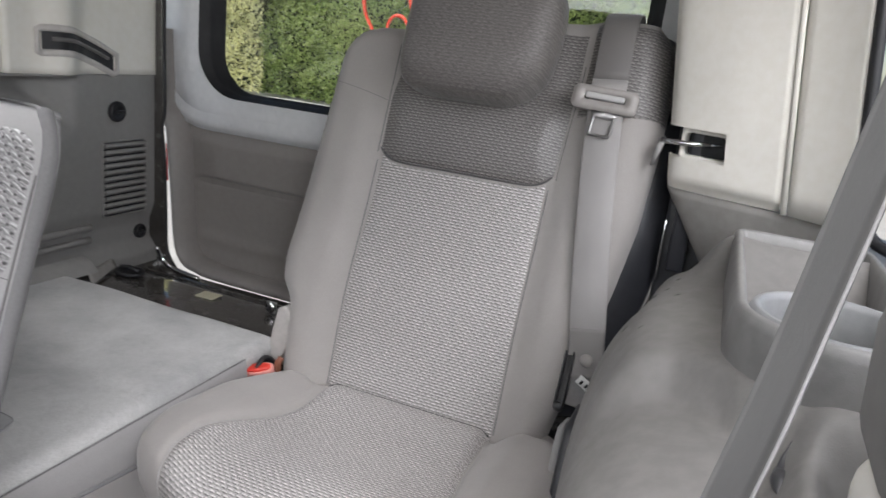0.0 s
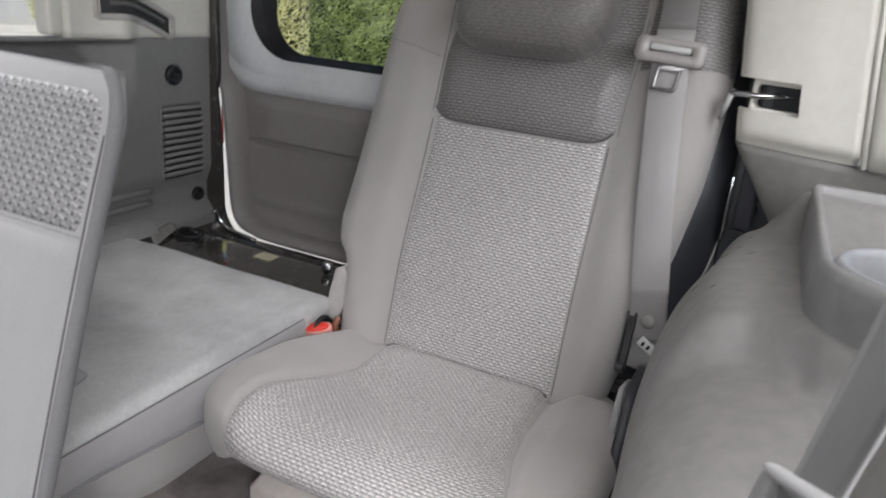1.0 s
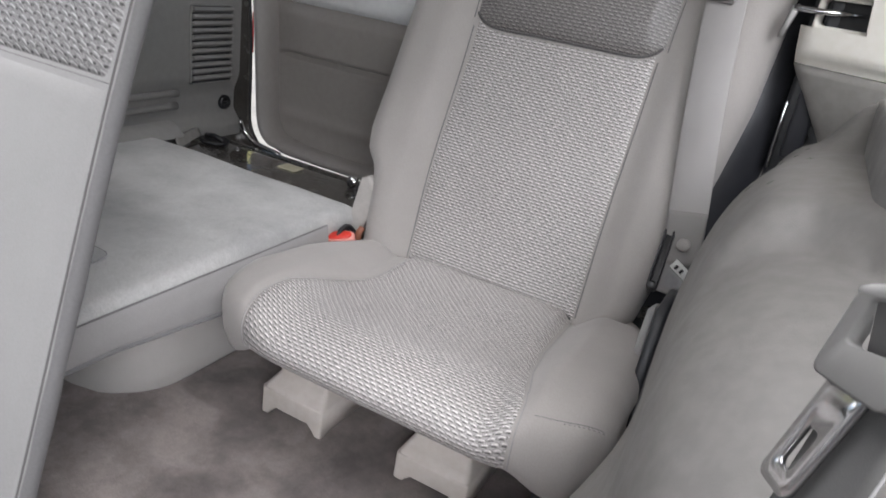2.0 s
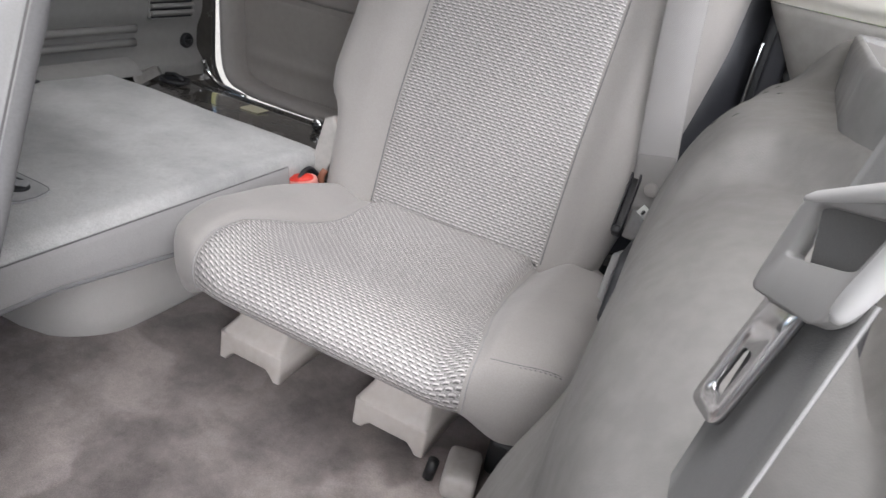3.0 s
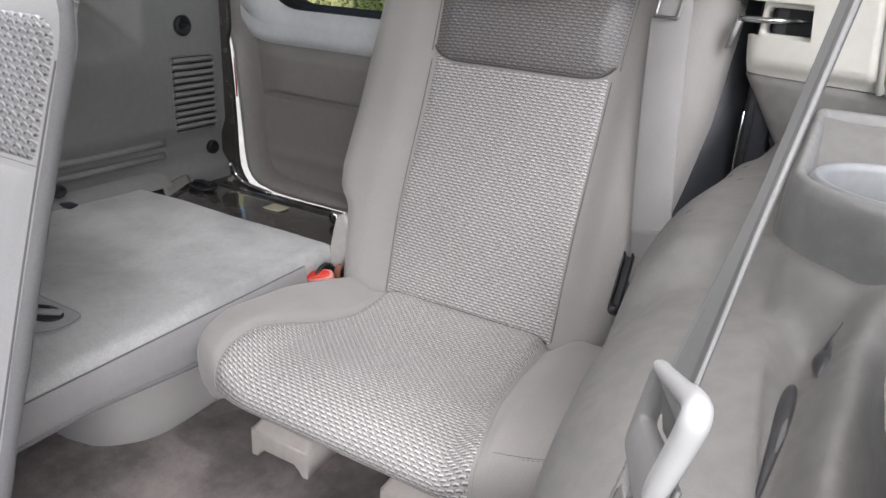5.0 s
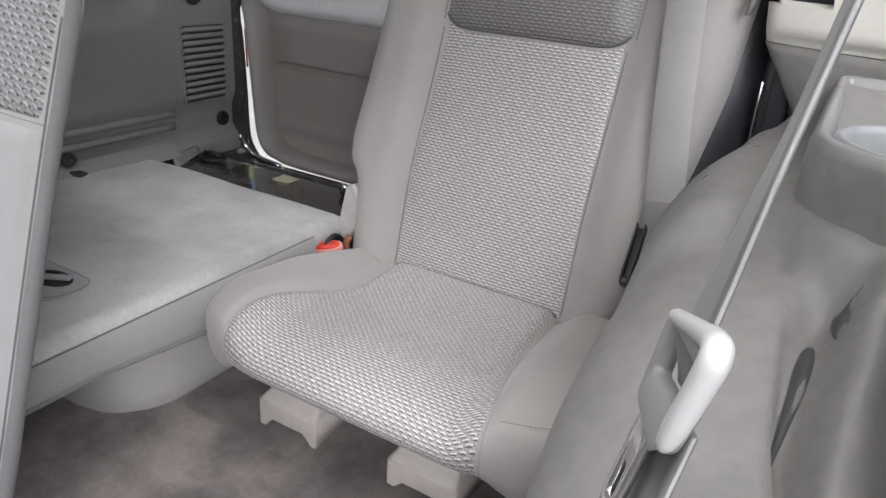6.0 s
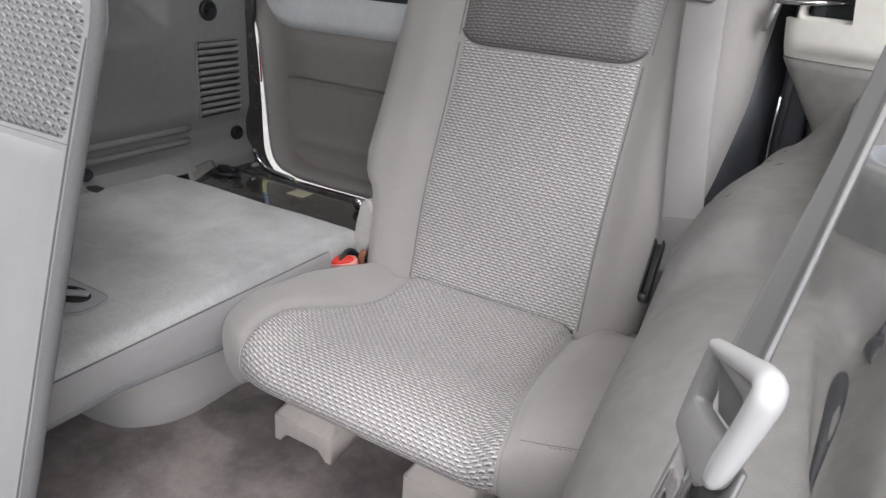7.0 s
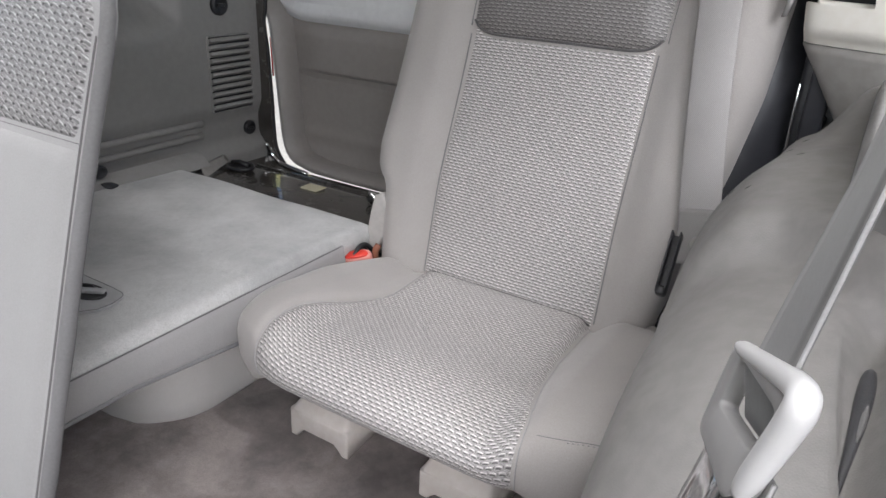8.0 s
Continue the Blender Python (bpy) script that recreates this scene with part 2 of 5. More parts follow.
WELT_DARK = cloth("dark_welt_cloth", (0.12, 0.117, 0.118), 500, 0.1)
SIDE_CLOTH = cloth("grey_side_cloth", (0.31, 0.302, 0.298))
STOWED_CLOTH = cloth("pale_grey_vinyl_cloth", (0.60, 0.58, 0.56))
BELT_SHADED = webbing("shaded_belt_webbing", (0.25, 0.238, 0.231))
BELT_DARK = webbing("dark_belt_webbing", (0.17, 0.16, 0.155))
STEEL = metal_mat("polished_steel", (0.75, 0.75, 0.76), 0.16)
TONGUE_STEEL = metal_mat("bright_brushed_steel", (0.88, 0.88, 0.89), 0.21)
DULL_STEEL = metal_mat("dull_steel", (0.36, 0.35, 0.345), 0.45)
FLOOR_CARPET = carpet("worn_taupe_carpet", (0.165, 0.143, 0.138), (0.325, 0.284, 0.270), 700, 11.0, 0.30)
DECK_CARPET = carpet("grey_load_carpet", (0.33, 0.33, 0.325), (0.49, 0.488, 0.478), 800, 6.0)
HEADLINER = cloth("pale_headliner", (0.5, 0.48, 0.44), 700, 0.1)
PAPER = plastic("white_label", (0.8, 0.8, 0.78), 0.5, 200, 0.02)
SKYLIGHT = plastic("frosted_skylight", (0.75, 0.76, 0.78), 0.3, 300, 0.03, 0.02)
QUARTER_GLASS, nt, bsdf = mat("quarter_window_glass")
bsdf.inputs["Base Color"].default_value = (0.82, 0.84, 0.84, 1)
bsdf.inputs["Roughness"].default_value = 0.02
bsdf.inputs["Transmission Weight"].default_value = 1.0
CREAM = plastic("cream_sticker", (0.55, 0.52, 0.38), 0.4, 200, 0.02)


# ---- mesh helpers ----
def part(name, bm, material, parent=None, label="", smooth=True):
    me = bpy.data.meshes.new(name)
    bm.normal_update()
    for f in bm.faces:
        f.smooth = smooth
    bm.to_mesh(me)
    bm.free()
    me.materials.append(material)
    ob = new(name, me)
    if parent:
        ob.parent = parent
        ob.matrix_parent_inverse = parent.matrix_world.inverted()
    if label:
        ob["label"] = label
    return ob


def empty(name, at=(0, 0, 0), label="", category="", group="", kind=""):
    ob = new(name)
    ob.location = at
    ob.empty_display_size = 0.02
    bpy.context.view_layer.update()
    return tagged(ob, label, category, group, kind)


def shell(rows, close_u=False, close_v=False, uv=None, caps=False):
    """A mesh from rows of points; uv gives each vertex its flat place."""
    bm = bmesh.new()
    vs = [[bm.verts.new(p) for p in row] for row in rows]
    layer = bm.loops.layers.uv.new("flat") if uv else None
    flat = {v: q for row, quv in zip(vs, uv) for v, q in zip(row, quv)} if uv else {}
    n, k = len(vs), len(vs[0])
    for i in range(n if close_v else n - 1):
        for j in range(k if close_u else k - 1):
            a, b, c, d = vs[i][j], vs[i][(j + 1) % k], vs[(i + 1) % n][(j + 1) % k], vs[(i + 1) % n][j]
            try:
                f = bm.faces.new((a, b, c, d))
            except ValueError:
                continue
            if layer:
                for loop in f.loops:
                    loop[layer].uv = flat[loop.vert]
    if caps:
        for row in (vs[0][::-1], vs[-1]):
            bm.faces.new(row)
    return bm


def block(size, at=(0, 0, 0), r=0.004, seg=3, turn=None):
    """A box of that size round at, with rounded edges."""
    bm = bmesh.new()
    bmesh.ops.create_cube(bm, size=1)
    bmesh.ops.scale(bm, vec=size, verts=bm.verts)
    if r > 0:
        bmesh.ops.bevel(bm, geom=bm.edges[:], offset=min(r, min(size) * 0.49), segments=seg, profile=0.5, affect="EDGES")
    if turn:
        bmesh.ops.transform(bm, matrix=turn, verts=bm.verts)
    bmesh.ops.translate(bm, vec=at, verts=bm.verts)
    return bm


def prism(outline, depth, m=None, r=0.0, seg=2):
    """A plate of that outline (x, z), depth thick along y from 0, at the pose m."""
    bm = bmesh.new()
    face = bm.faces.new([bm.verts.new((x, 0, z)) for x, z in outline])
    out = bmesh.ops.extrude_face_region(bm, geom=[face])
    bmesh.ops.translate(bm, vec=(0, depth, 0), verts=[v for v in out["geom"] if isinstance(v, bmesh.types.BMVert)])
    bmesh.ops.recalc_face_normals(bm, faces=bm.faces[:])
    if r > 0:
        rim = [e for e in bm.edges if abs(e.verts[0].co.y - e.verts[1].co.y) < 1e-7]
        bmesh.ops.bevel(bm, geom=rim, offset=r, segments=seg, profile=0.5, affect="EDGES")
    if m:
        bmesh.ops.transform(bm, matrix=m, verts=bm.verts)
    return bm


def rounded(x0, z0, x1, z1, r, n=6):
    """Points of a rounded rectangle, anticlockwise."""
    pts = []
    for cx, cz, a in ((x1 - r, z0 + r, -90), (x1 - r, z1 - r, 0), (x0 + r, z1 - r, 90), (x0 + r, z0 + r, 180)):
        for i in range(n + 1):
            b = radians(a + 90 * i / n)
            pts.append((cx + r * math.cos(b), cz + r * math.sin(b)))
    return pts


def framed(outer, inner, depth, m=None):
    """A plate with a hole: two outlines of the same number of points."""
    bm = bmesh.new()
    rings = [[bm.verts.new((x, y, z)) for x, z in ring] for ring, y in ((outer, 0), (inner, 0), (inner, depth), (outer, depth))]
    k = len(outer)
    for a in range(4):
        for j in range(k):
            bm.faces.new((rings[a][j], rings[a][(j + 1) % k], rings[(a + 1) % 4][(j + 1) % k], rings[(a + 1) % 4][j]))
    bmesh.ops.recalc_face_normals(bm, faces=bm.faces[:])
    if m:
        bmesh.ops.transform(bm, matrix=m, verts=bm.verts)
    return bm


def smooth_line(points, n=8):
    """A smooth curve through the points."""
    ps = [Vector(p) for p in points]
    ps = [2 * ps[0] - ps[1], *ps, 2 * ps[-1] - ps[-2]]
    out = []
    for i in range(1, len(ps) - 2):
        a, b, c, d = ps[i - 1:i + 3]
        for j in range(n):
            t = j / n
            out.append(0.5 * (2 * b + (c - a) * t + (2 * a - 5 * b + 4 * c - d) * t * t + (3 * b - a - 3 * c + d) * t ** 3))
    out.append(ps[-2])
    return out


def tube(points, r, sides=8, caps=True):
    """A round bar along the points; r is one radius or one for each point."""
    ps = [Vector(p) for p in points]
    rs = r if isinstance(r, (list, tuple)) else [r] * len(ps)
    rows, side = [], None
    for i, p in enumerate(ps):
        along = (ps[min(i + 1, len(ps) - 1)] - ps[max(i - 1, 0)]).normalized()
        side = (side - along * side.dot(along)).normalized() if side else along.orthogonal().normalized()
        other = along.cross(side)
        rows.append([p + rs[i] * (side * math.cos(2 * math.pi * j / sides) + other * math.sin(2 * math.pi * j / sides)) for j in range(sides)])
    return shell(rows, close_u=True, caps=caps)


def ribbon(points, across, wide, thick):
    """A strap along the points, wide across and thin, with its flat places."""
    ps = [Vector(p) for p in points]
    rows, flat, run = [], [], 0.0
    for i, p in enumerate(ps):
        along = (ps[min(i + 1, len(ps) - 1)] - ps[max(i - 1, 0)]).normalized()
        a = across[i] if isinstance(across, list) else across
        w = Vector(a)
        w = (w - along * w.dot(along)).normalized()
        up = along.cross(w)
        h, t = wide / 2, thick / 2
        rows.append([p + w * u + up * v for u, v in ((-h, -t * 0.3), (-h + t, -t), (h - t, -t), (h, -t * 0.3), (h, t * 0.3), (h - t, t), (-h + t, t), (-h, t * 0.3))])
        run += (p - ps[i - 1]).length if i else 0
        flat.append([(u, run) for u in (-h, -h, h, h, h, h, -h, -h)])
    return shell(rows, close_u=True, uv=flat, caps=True)


def joined(*bms):
    """Several pieces in one mesh."""
    out = bmesh.new()
    for bm in bms:
        me = bpy.data.meshes.new("piece")
        bm.to_mesh(me)
        bm.free()
        out.from_mesh(me)
        bpy.data.meshes.remove(me)
    return out


def ease(a, b, x):
    t = max(0.0, min(1.0, (x - a) / (b - a)))
    return t * t * (3 - 2 * t)


def along_line(table, x):
    """The value at x of a polyline of (x, value)."""
    if x <= table[0][0]:
        return table[0][1]
    for (a, u), (b, v) in zip(table, table[1:]):
        if x <= b:
            return u + (v - u) * (x - a) / (b - a)
    return table[-1][1]


# ---- setting: floor, walls, roof ----
WALL_X = -0.63          # far side wall of the load bay
GATE_Y = 0.31           # inner face of the liftgate
EDGE_Y = 0.228          # where the far wall stops before the liftgate


def floor_height(x, y):
    return 0.006 * noise.noise((x * 5, y * 5, 1.3)) + 0.004 * noise.noise((x * 14, y * 14, 4.1))


n = 70
rows = [[(-0.70 + 1.3 * i / n, y, floor_height(-0.70 + 1.3 * i / n, y)) for i in range(n + 1)] for y in [-2.2 + 2.3 * j / n for j in range(n + 1)]]
floor = part("floor", shell(rows), FLOOR_CARPET)
tagged(floor, "worn taupe footwell carpet with brushed patches and stains", "carpet", kind="structure")
part("floor_hump", block((0.5, 0.10, 0.10), (0.0, 0.16, 0.045), 0.03, 4), FLOOR_CARPET, floor)


# far side wall: lower grey trim and upper stone trim with a soft ridge
def wall_relief(y, z):
    ridge = math.exp(-((y - 0.03) / 0.03) ** 2) * ease(0.512, 0.522, z) * 0.022
    low = -0.012 * (1 - ease(0.26, 0.30, z))
    shelf = 0.018 * (1 - ease(0.205, 0.235, z))
    swell = 0.012 * ease(0.10, -0.15, y) * ease(0.30, 0.42, z)
    # pocket under the window ledge: a slope that leans outwards, stepped along an arch, with an upright edge to the rear
    inside = min(1.0, max(0.0, (0.062 - y) / 0.055)) * (1 - ease(0.512, 0.518, z))
    arch = 0.494 - 0.060 * ease(-0.005, 0.060, y)
    pocket = -inside * (0.045 * ease(0.412, 0.490, z) + 0.012 * ease(arch - 0.006, arch + 0.006, z))
    return ridge + low + shelf + swell + pocket


def wall_grid(y0, y1, z0, z1, ny, nz, off=0.0):
    rows = []
    for j in range(nz + 1):
        z = z0 + (z1 - z0) * j / nz
        rows.append([(WALL_X + off + wall_relief(y, z), y, z) for y in [y0 + (y1 - y0) * i / ny for i in range(ny + 1)]])
    return rows


def slab(rows, thick):
    """A sheet with thickness along -x."""
    back = [[(x - thick, y, z) for x, y, z in row] for row in rows]
    loop = lambda r, b: list(r) + list(b)[::-1]
    return shell([loop(r, b) for r, b in zip(rows, back)], close_u=True, caps=True)


wall = empty("wall_far_side", (WALL_X, -0.2, 0), "grey and stone moulded side trim of the load bay", "wall", kind="structure")
part("lower_trim", slab(wall_grid(-0.75, EDGE_Y, 0.0, 0.522, 160, 120), 0.03), GREY_TRIM, wall, "dark grey grained lower trim")
up = [[(x + 0.003, y, z) for x, y, z in row] for row in wall_grid(-0.055, EDGE_Y - 0.002, 0.522, 0.95, 40, 40)]
part("upper_trim", slab(up, 0.033), BEIGE_TRIM, wall, "pale stone upper trim")
part("window_post", block((0.03, 0.024, 0.44), (WALL_X - 0.008, -0.068, 0.745), 0.006), BEIGE_TRIM, wall)
part("upper_trim_forward", block((0.04, 0.26, 0.44), (WALL_X - 0.01, -0.86, 0.74), 0.008), BEIGE_TRIM, wall)
part("header_trim", block((0.04, 0.70, 0.06), (WALL_X - 0.01, -0.42, 0.95), 0.01), BEIGE_TRIM, wall)
part("quarter_glass", block((0.004, 0.69, 0.40), (WALL_X - 0.036, -0.41, 0.735), 0), QUARTER_GLASS, wall, "clear quarter glass", False)
part("far_centre_post", block((0.05, 0.12, 0.44), (WALL_X - 0.015, -1.45, 0.74), 0.015), BEIGE_TRIM, wall)
part("side_panel_forward", block((0.03, 1.5, 0.55), (WALL_X - 0.02, -1.5, 0.275), 0.01), GREY_TRIM, wall)
# moulded ribs above the load floor
for z in (0.271, 0.249):
    pts = [(WALL_X + wall_relief(y, z) + 0.002, y, z) for y in [-0.42 + 0.51 * i / 24 for i in range(25)]]
    part("rib", tube(pts, 0.0065, 8), GREY_TRIM, wall)
ledge = [[(WALL_X + 0.008 + 0.035 * u, y, 0.235 - 0.020 * u ** 2 - 0.002) for u in (0, 0.25, 0.5, 0.75, 1.0)] for y in [-0.6 + 0.66 * i / 12 for i in range(13)]]
part("ledge", shell(ledge), GREY_TRIM, wall)

# slotted vent
vent = empty("air_vent", (WALL_X, 0.15, 0.35), "dark grey slotted extractor vent in side trim", "vent")
vy0, vy1, vz0, vz1 = 0.110, 0.198, 0.287, 0.412
ring = framed(rounded(vy0 - 0.0018, vz0 - 0.0018, vy1 + 0.0018, vz1 + 0.0018, 0.0045), rounded(vy0, vz0, vy1, vz1, 0.003), 0.006, Matrix.Translation((WALL_X + 0.004, 0, 0)) @ pose(0, 0, 0, 0, 0, 90))
part("frame", ring, GREY_TRIM, vent)
part("backing", block((0.004, vy1 - vy0, vz1 - vz0), (WALL_X - 0.0005, (vy0 + vy1) / 2, (vz0 + vz1) / 2), 0), BLACK, vent, "dark gaps behind the slats", False)
for i in range(11):
    z = vz0 + 0.008 + (vz1 - vz0 - 0.014) * i / 10
    part("slat", block((0.012, vy1 - vy0, 0.0068), (WALL_X + 0.004, (vy0 + vy1) / 2, z), 0.0018, 2, pose(0, 0, 0, 0, -28, 0)), GREY_TRIM, vent)

# round plugs on the wall
def wall_plug(y, z, r, label):
    ob = empty("trim_plug", (WALL_X, y, z), label, "plug", "plugs on side trim")
    m = Matrix.Translation((WALL_X + wall_relief(y, z), y, z)) @ pose(0, 0, 0, 0, 90, 0)
    rows = [[(rr * math.cos(a), rr * math.sin(a), h) for a in [2 * math.pi * j / 20 for j in range(20)]] for rr, h in ((r, 0), (r, 0.004), (r * 0.86, 0.007), (r * 0.6, 0.007), (r * 0.55, 0.004), (r * 0.2, 0.004))]
    bm = shell(rows, close_u=True, caps=True)
    bmesh.ops.transform(bm, matrix=m, verts=bm.verts)
    part("cap", bm, BLACK, ob)
    part("grip", block((0.007, r * 1.0, r * 0.3), (WALL_X + wall_relief(y, z) + 0.006, y, z), 0.0015), BLACK, ob)
    return ob


wall_plug(0.140, 0.462, 0.017, "round black tie-down plug on grey trim")
wall_plug(0.199, 0.244, 0.013, "small round black screw plug on grey trim")

# belt slot of the far seat
slot_far = empty("belt_guide_far", (WALL_X, 0.06, 0.55), "curved dark belt guide slot in stone trim", "belt guide")
mid = [(-0.004 + 0.135 * i / 12, 0.569 + 0.006 * math.sin(math.pi * i / 12) - 0.030 * (i / 12) ** 1.6) for i in range(13)]
def slot_ring(grow, x):
    top = [(x + wall_relief(y, z) * 1.0, y, z + grow) for y, z in mid]
    bottom = [(x + wall_relief(y, z) * 1.0, y, z - grow) for y, z in mid[::-1]]
    lead = [(x + wall_relief(*mid[0]), mid[0][0] - grow * 0.45, mid[0][1] + h * grow) for h in (-0.8, 0.8)]
    tail = [(x + wall_relief(*mid[-1]), mid[-1][0] + grow * 0.45, mid[-1][1] + h * grow) for h in (0.8, -0.8)]
    return lead + top + tail + bottom
part("frame", shell([slot_ring(0.022, WALL_X + 0.003), slot_ring(0.020, WALL_X + 0.008), slot_ring(0.013, WALL_X + 0.008), slot_ring(0.012, WALL_X + 0.0035)], close_u=True), SHIELD, slot_far, "pale recessed slot frame")
part("opening", shell([[(WALL_X + 0.0050 + wall_relief(y, z), y, z + h) for y, z in mid] for h in (0.0128, 0.004, -0.004, -0.0128)]), BLACK, slot_far)
part("belt_edge", tube([(WALL_X + 0.006 + wall_relief(y, z), y, z + 0.002) for y, z in mid[1:-1]], 0.003, 6), BELT_DARK, slot_far)

# roof, windscreen wall and near side of the body
roof_bits = [block((1.6, 1.65, 0.04), (-0.1, -1.575, 0.99), 0), block((1.6, 0.85, 0.04), (-0.1, 0.10, 0.99), 0)]
roof_bits += [block((w, 0.425, 0.04), (x, -0.5375, 0.99), 0) for w, x in ((0.24, -0.78), (0.20, -0.16), (0.36, 0.52))]
part_roof = part("ceiling", joined(*roof_bits), HEADLINER, smooth=False)
for x in (-0.46, 0.14):
    part("skylight_panel", block((0.40, 0.425, 0.012), (x, -0.5375, 0.985), 0.002), SKYLIGHT, part_roof, "pale frosted skylight panel")
tagged(part_roof, "pale cloth headliner with two skylight openings", "ceiling", kind="structure")
front = empty("wall_front", (-0.1, -2.3, 0), "dark dashboard bulkhead below the windscreen opening", "wall", kind="structure")
part("bulkhead", block((1.6, 0.06, 0.55), (-0.1, -2.3, 0.27), 0.02), GREY_TRIM, front)

part("front_pillar_far", block((0.05, 0.3, 0.45), (-0.66, -2.1, 0.74), 0.02), BEIGE_TRIM, front)
part("front_pillar_near", block((0.05, 0.3, 0.45), (0.56, -2.1, 0.74), 0.02), BEIGE_TRIM, front)
near = empty("wall_near_side", (0.5, 0, 0), "grey and stone trim beside the rear seat", "wall", kind="structure")
part("sill_panel", block((0.05, 0.95, 0.44), (0.515, -0.10, 0.22), 0.01), GREY_TRIM, near)
part("belt_line_trim", block((0.05, 0.62, 0.05), (0.505, -0.36, 0.50), 0.012), GREY_TRIM, near)
part("roof_rail_trim", block((0.05, 1.9, 0.06), (0.52, -1.0, 0.95), 0.012), BEIGE_TRIM, near)
part("door_post", block((0.05, 0.09, 0.98), (0.545, -0.70, 0.48), 0.015), BEIGE_TRIM, near)
part("front_door_panel", block((0.05, 0.78, 0.56), (0.56, -1.89, 0.27), 0.02), GREY_TRIM, near)
part("centre_post", block((0.06, 0.10, 0.98), (0.56, -1.47, 0.48), 0.02), BEIGE_TRIM, near)

# rear pillar trim beside the seat: bent stone panel with a belt slot, grey foot below
plan = smooth_line([(0.250, 0.100, 0), (0.262, 0.083, 0), (0.31, 0.060, 0), (0.375, 0.035, 0), (0.425, -0.005, 0), (0.47, -0.06, 0)], 8)
pillar = empty("pillar_trim", (0.36, 0.05, 0.5), "pale stone rear pillar trim with belt slot", "pillar trim", kind="structure")


def pillar_sheet(i0, i1, z0, z1, lean, thick, round_z=0.0, nz=20):
    """A stretch of the bent panel, leaning to the middle of the car as it rises."""
    rows = []
    for j in range(nz + 1):
        z = z0 + (z1 - z0) * j / nz
        tuck = 0.012 * (1 - ease(z0, z0 + round_z, z)) if round_z else 0.0
        f = [(p.x - lean * (z - 0.5), p.y + tuck, z) for p in plan[i0:i1 + 1]]
        b = [(x, y + thick, z) for x, y, z in f]
        rows.append(f + b[::-1])
    return rows


def slot_cut(bm, x0, x1, z0, z1):
    gone = [f for f in bm.faces if x0 < f.calc_center_median().x < x1 and z0 < f.calc_center_median().z < z1 and f.calc_center_median().y < 0.30]
    bmesh.ops.delete(bm, geom=gone, context="FACES")
    return bm


LEAN = 0.13
zs = [0.500, 0.503, 0.507, 0.512, 0.519, 0.526, 0.5370, 0.545, 0.553, 0.562, 0.5700] + [0.5700 + 0.4300 * k / 12 for k in range(1, 13)]
sheet = []
for z in zs:
    tuck = 0.012 * (1 - ease(0.500, 0.514, z))
    f = [(p.x - LEAN * (z - 0.5), p.y + tuck, z) for p in plan[0:24]]
    sheet.append(f + [(x, y + 0.02, z) for x, y, z in f[::-1]])
part("slot_panel", slot_cut(shell(sheet, close_u=True), 0.0, plan[16].x - LEAN * 0.05, 0.5370, 0.5700), BEIGE_TRIM, pillar)
part("side_panel", shell(pillar_sheet(24, 32, 0.500, 1.0, LEAN, 0.02), close_u=True, caps=True), BEIGE_TRIM, pillar)
part("window_seal", tube([(plan[32].x + 0.004 - LEAN * (z - 0.5), plan[32].y, z) for z in (1.0, 0.8, 0.62, 0.56)] + [(plan[32].x + 0.004, plan[32].y - 0.004, 0.515), (0.445, -0.030, 0.498), (0.470, -0.070, 0.492), (0.500, -0.14, 0.490)], 0.0055, 8), RUBBER, pillar, "black rubber window seal")
part("seam_bead", tube([(plan[23].x + 0.003 - LEAN * (z - 0.5), plan[23].y - 0.001, z) for z in (0.5, 0.7, 1.0)], 0.003, 8), BEIGE_TRIM, pillar)
foot_rows = []
for j in range(13):
    z = 0.499 - 0.10 * j / 12
    cut = 0.02 * (j / 12) ** 0.8
    f = [(p.x + cut * (1 - k / 30) + 0.055 * (j / 12) ** 1.3 * (1 - k / 30), p.y + 0.006 + 0.006 * (j / 12), z) for k, p in enumerate(plan[0:31])]
    foot_rows.append(f + [(x, y + 0.02, z) for x, y, z in f[::-1]])
part("pillar_foot", shell(foot_rows, close_u=True, caps=True), FOOT_TRIM, pillar, "grey lower pillar trim")
part("pillar_return", block((0.02, 0.20, 0.60), (0.276, 0.20, 0.70), 0.004), DARK_SHELL, pillar)
part("slot_hollow", block((0.080, 0.004, 0.054), (0.290, 0.098, 0.5535), 0, 1, pose(0, 0, 0, 0, 0, -20)), BLACK, pillar, smooth=False)
frame_m = Matrix.Translation((0.2885, 0.0775, 0.5535)) @ pose(0, 0, 0, 0, 0, -24)
part("slot_frame", framed(rounded(-0.036, -0.0215, 0.0445, 0.0205, 0.007), rounded(-0.0335, -0.0135, 0.0275, 0.0115, 0.005), 0.014, frame_m), BEIGE_TRIM, pillar, "pale recessed slot frame")

# dark jack locker behind the seat
locker = empty("jack_locker", (0.33, 0.12, 0.35), "black jack locker beside the seat, with an added edge highlight", "locker")
part("lid", block((0.16, 0.02, 0.36), (0.335, 0.13, 0.31), 0.006), DARK_SHELL, locker)
# Bright strip draws the highlight along the edge of the seat shell.
part("edge_highlight", block((0.003, 0.005, 0.075), (0.2575, 0.1125, 0.4215), 0.001, 2, pose(0, 0, 0, 0, -1, 0)), STEEL, locker, "thin bright strip added for the highlight on the seat shell edge")
for i in range(4):
    part("fin", block((0.05, 0.008, 0.004), (0.295, 0.116, 0.335 + 0.014 * i), 0.001, 2, pose(0, 0, 0, 0, 24, 0)), DARK_SHELL, locker)
part("screw", tube([(0.283, 0.116, 0.425), (0.283, 0.108, 0.425)], 0.006, 12), BLACK, locker)

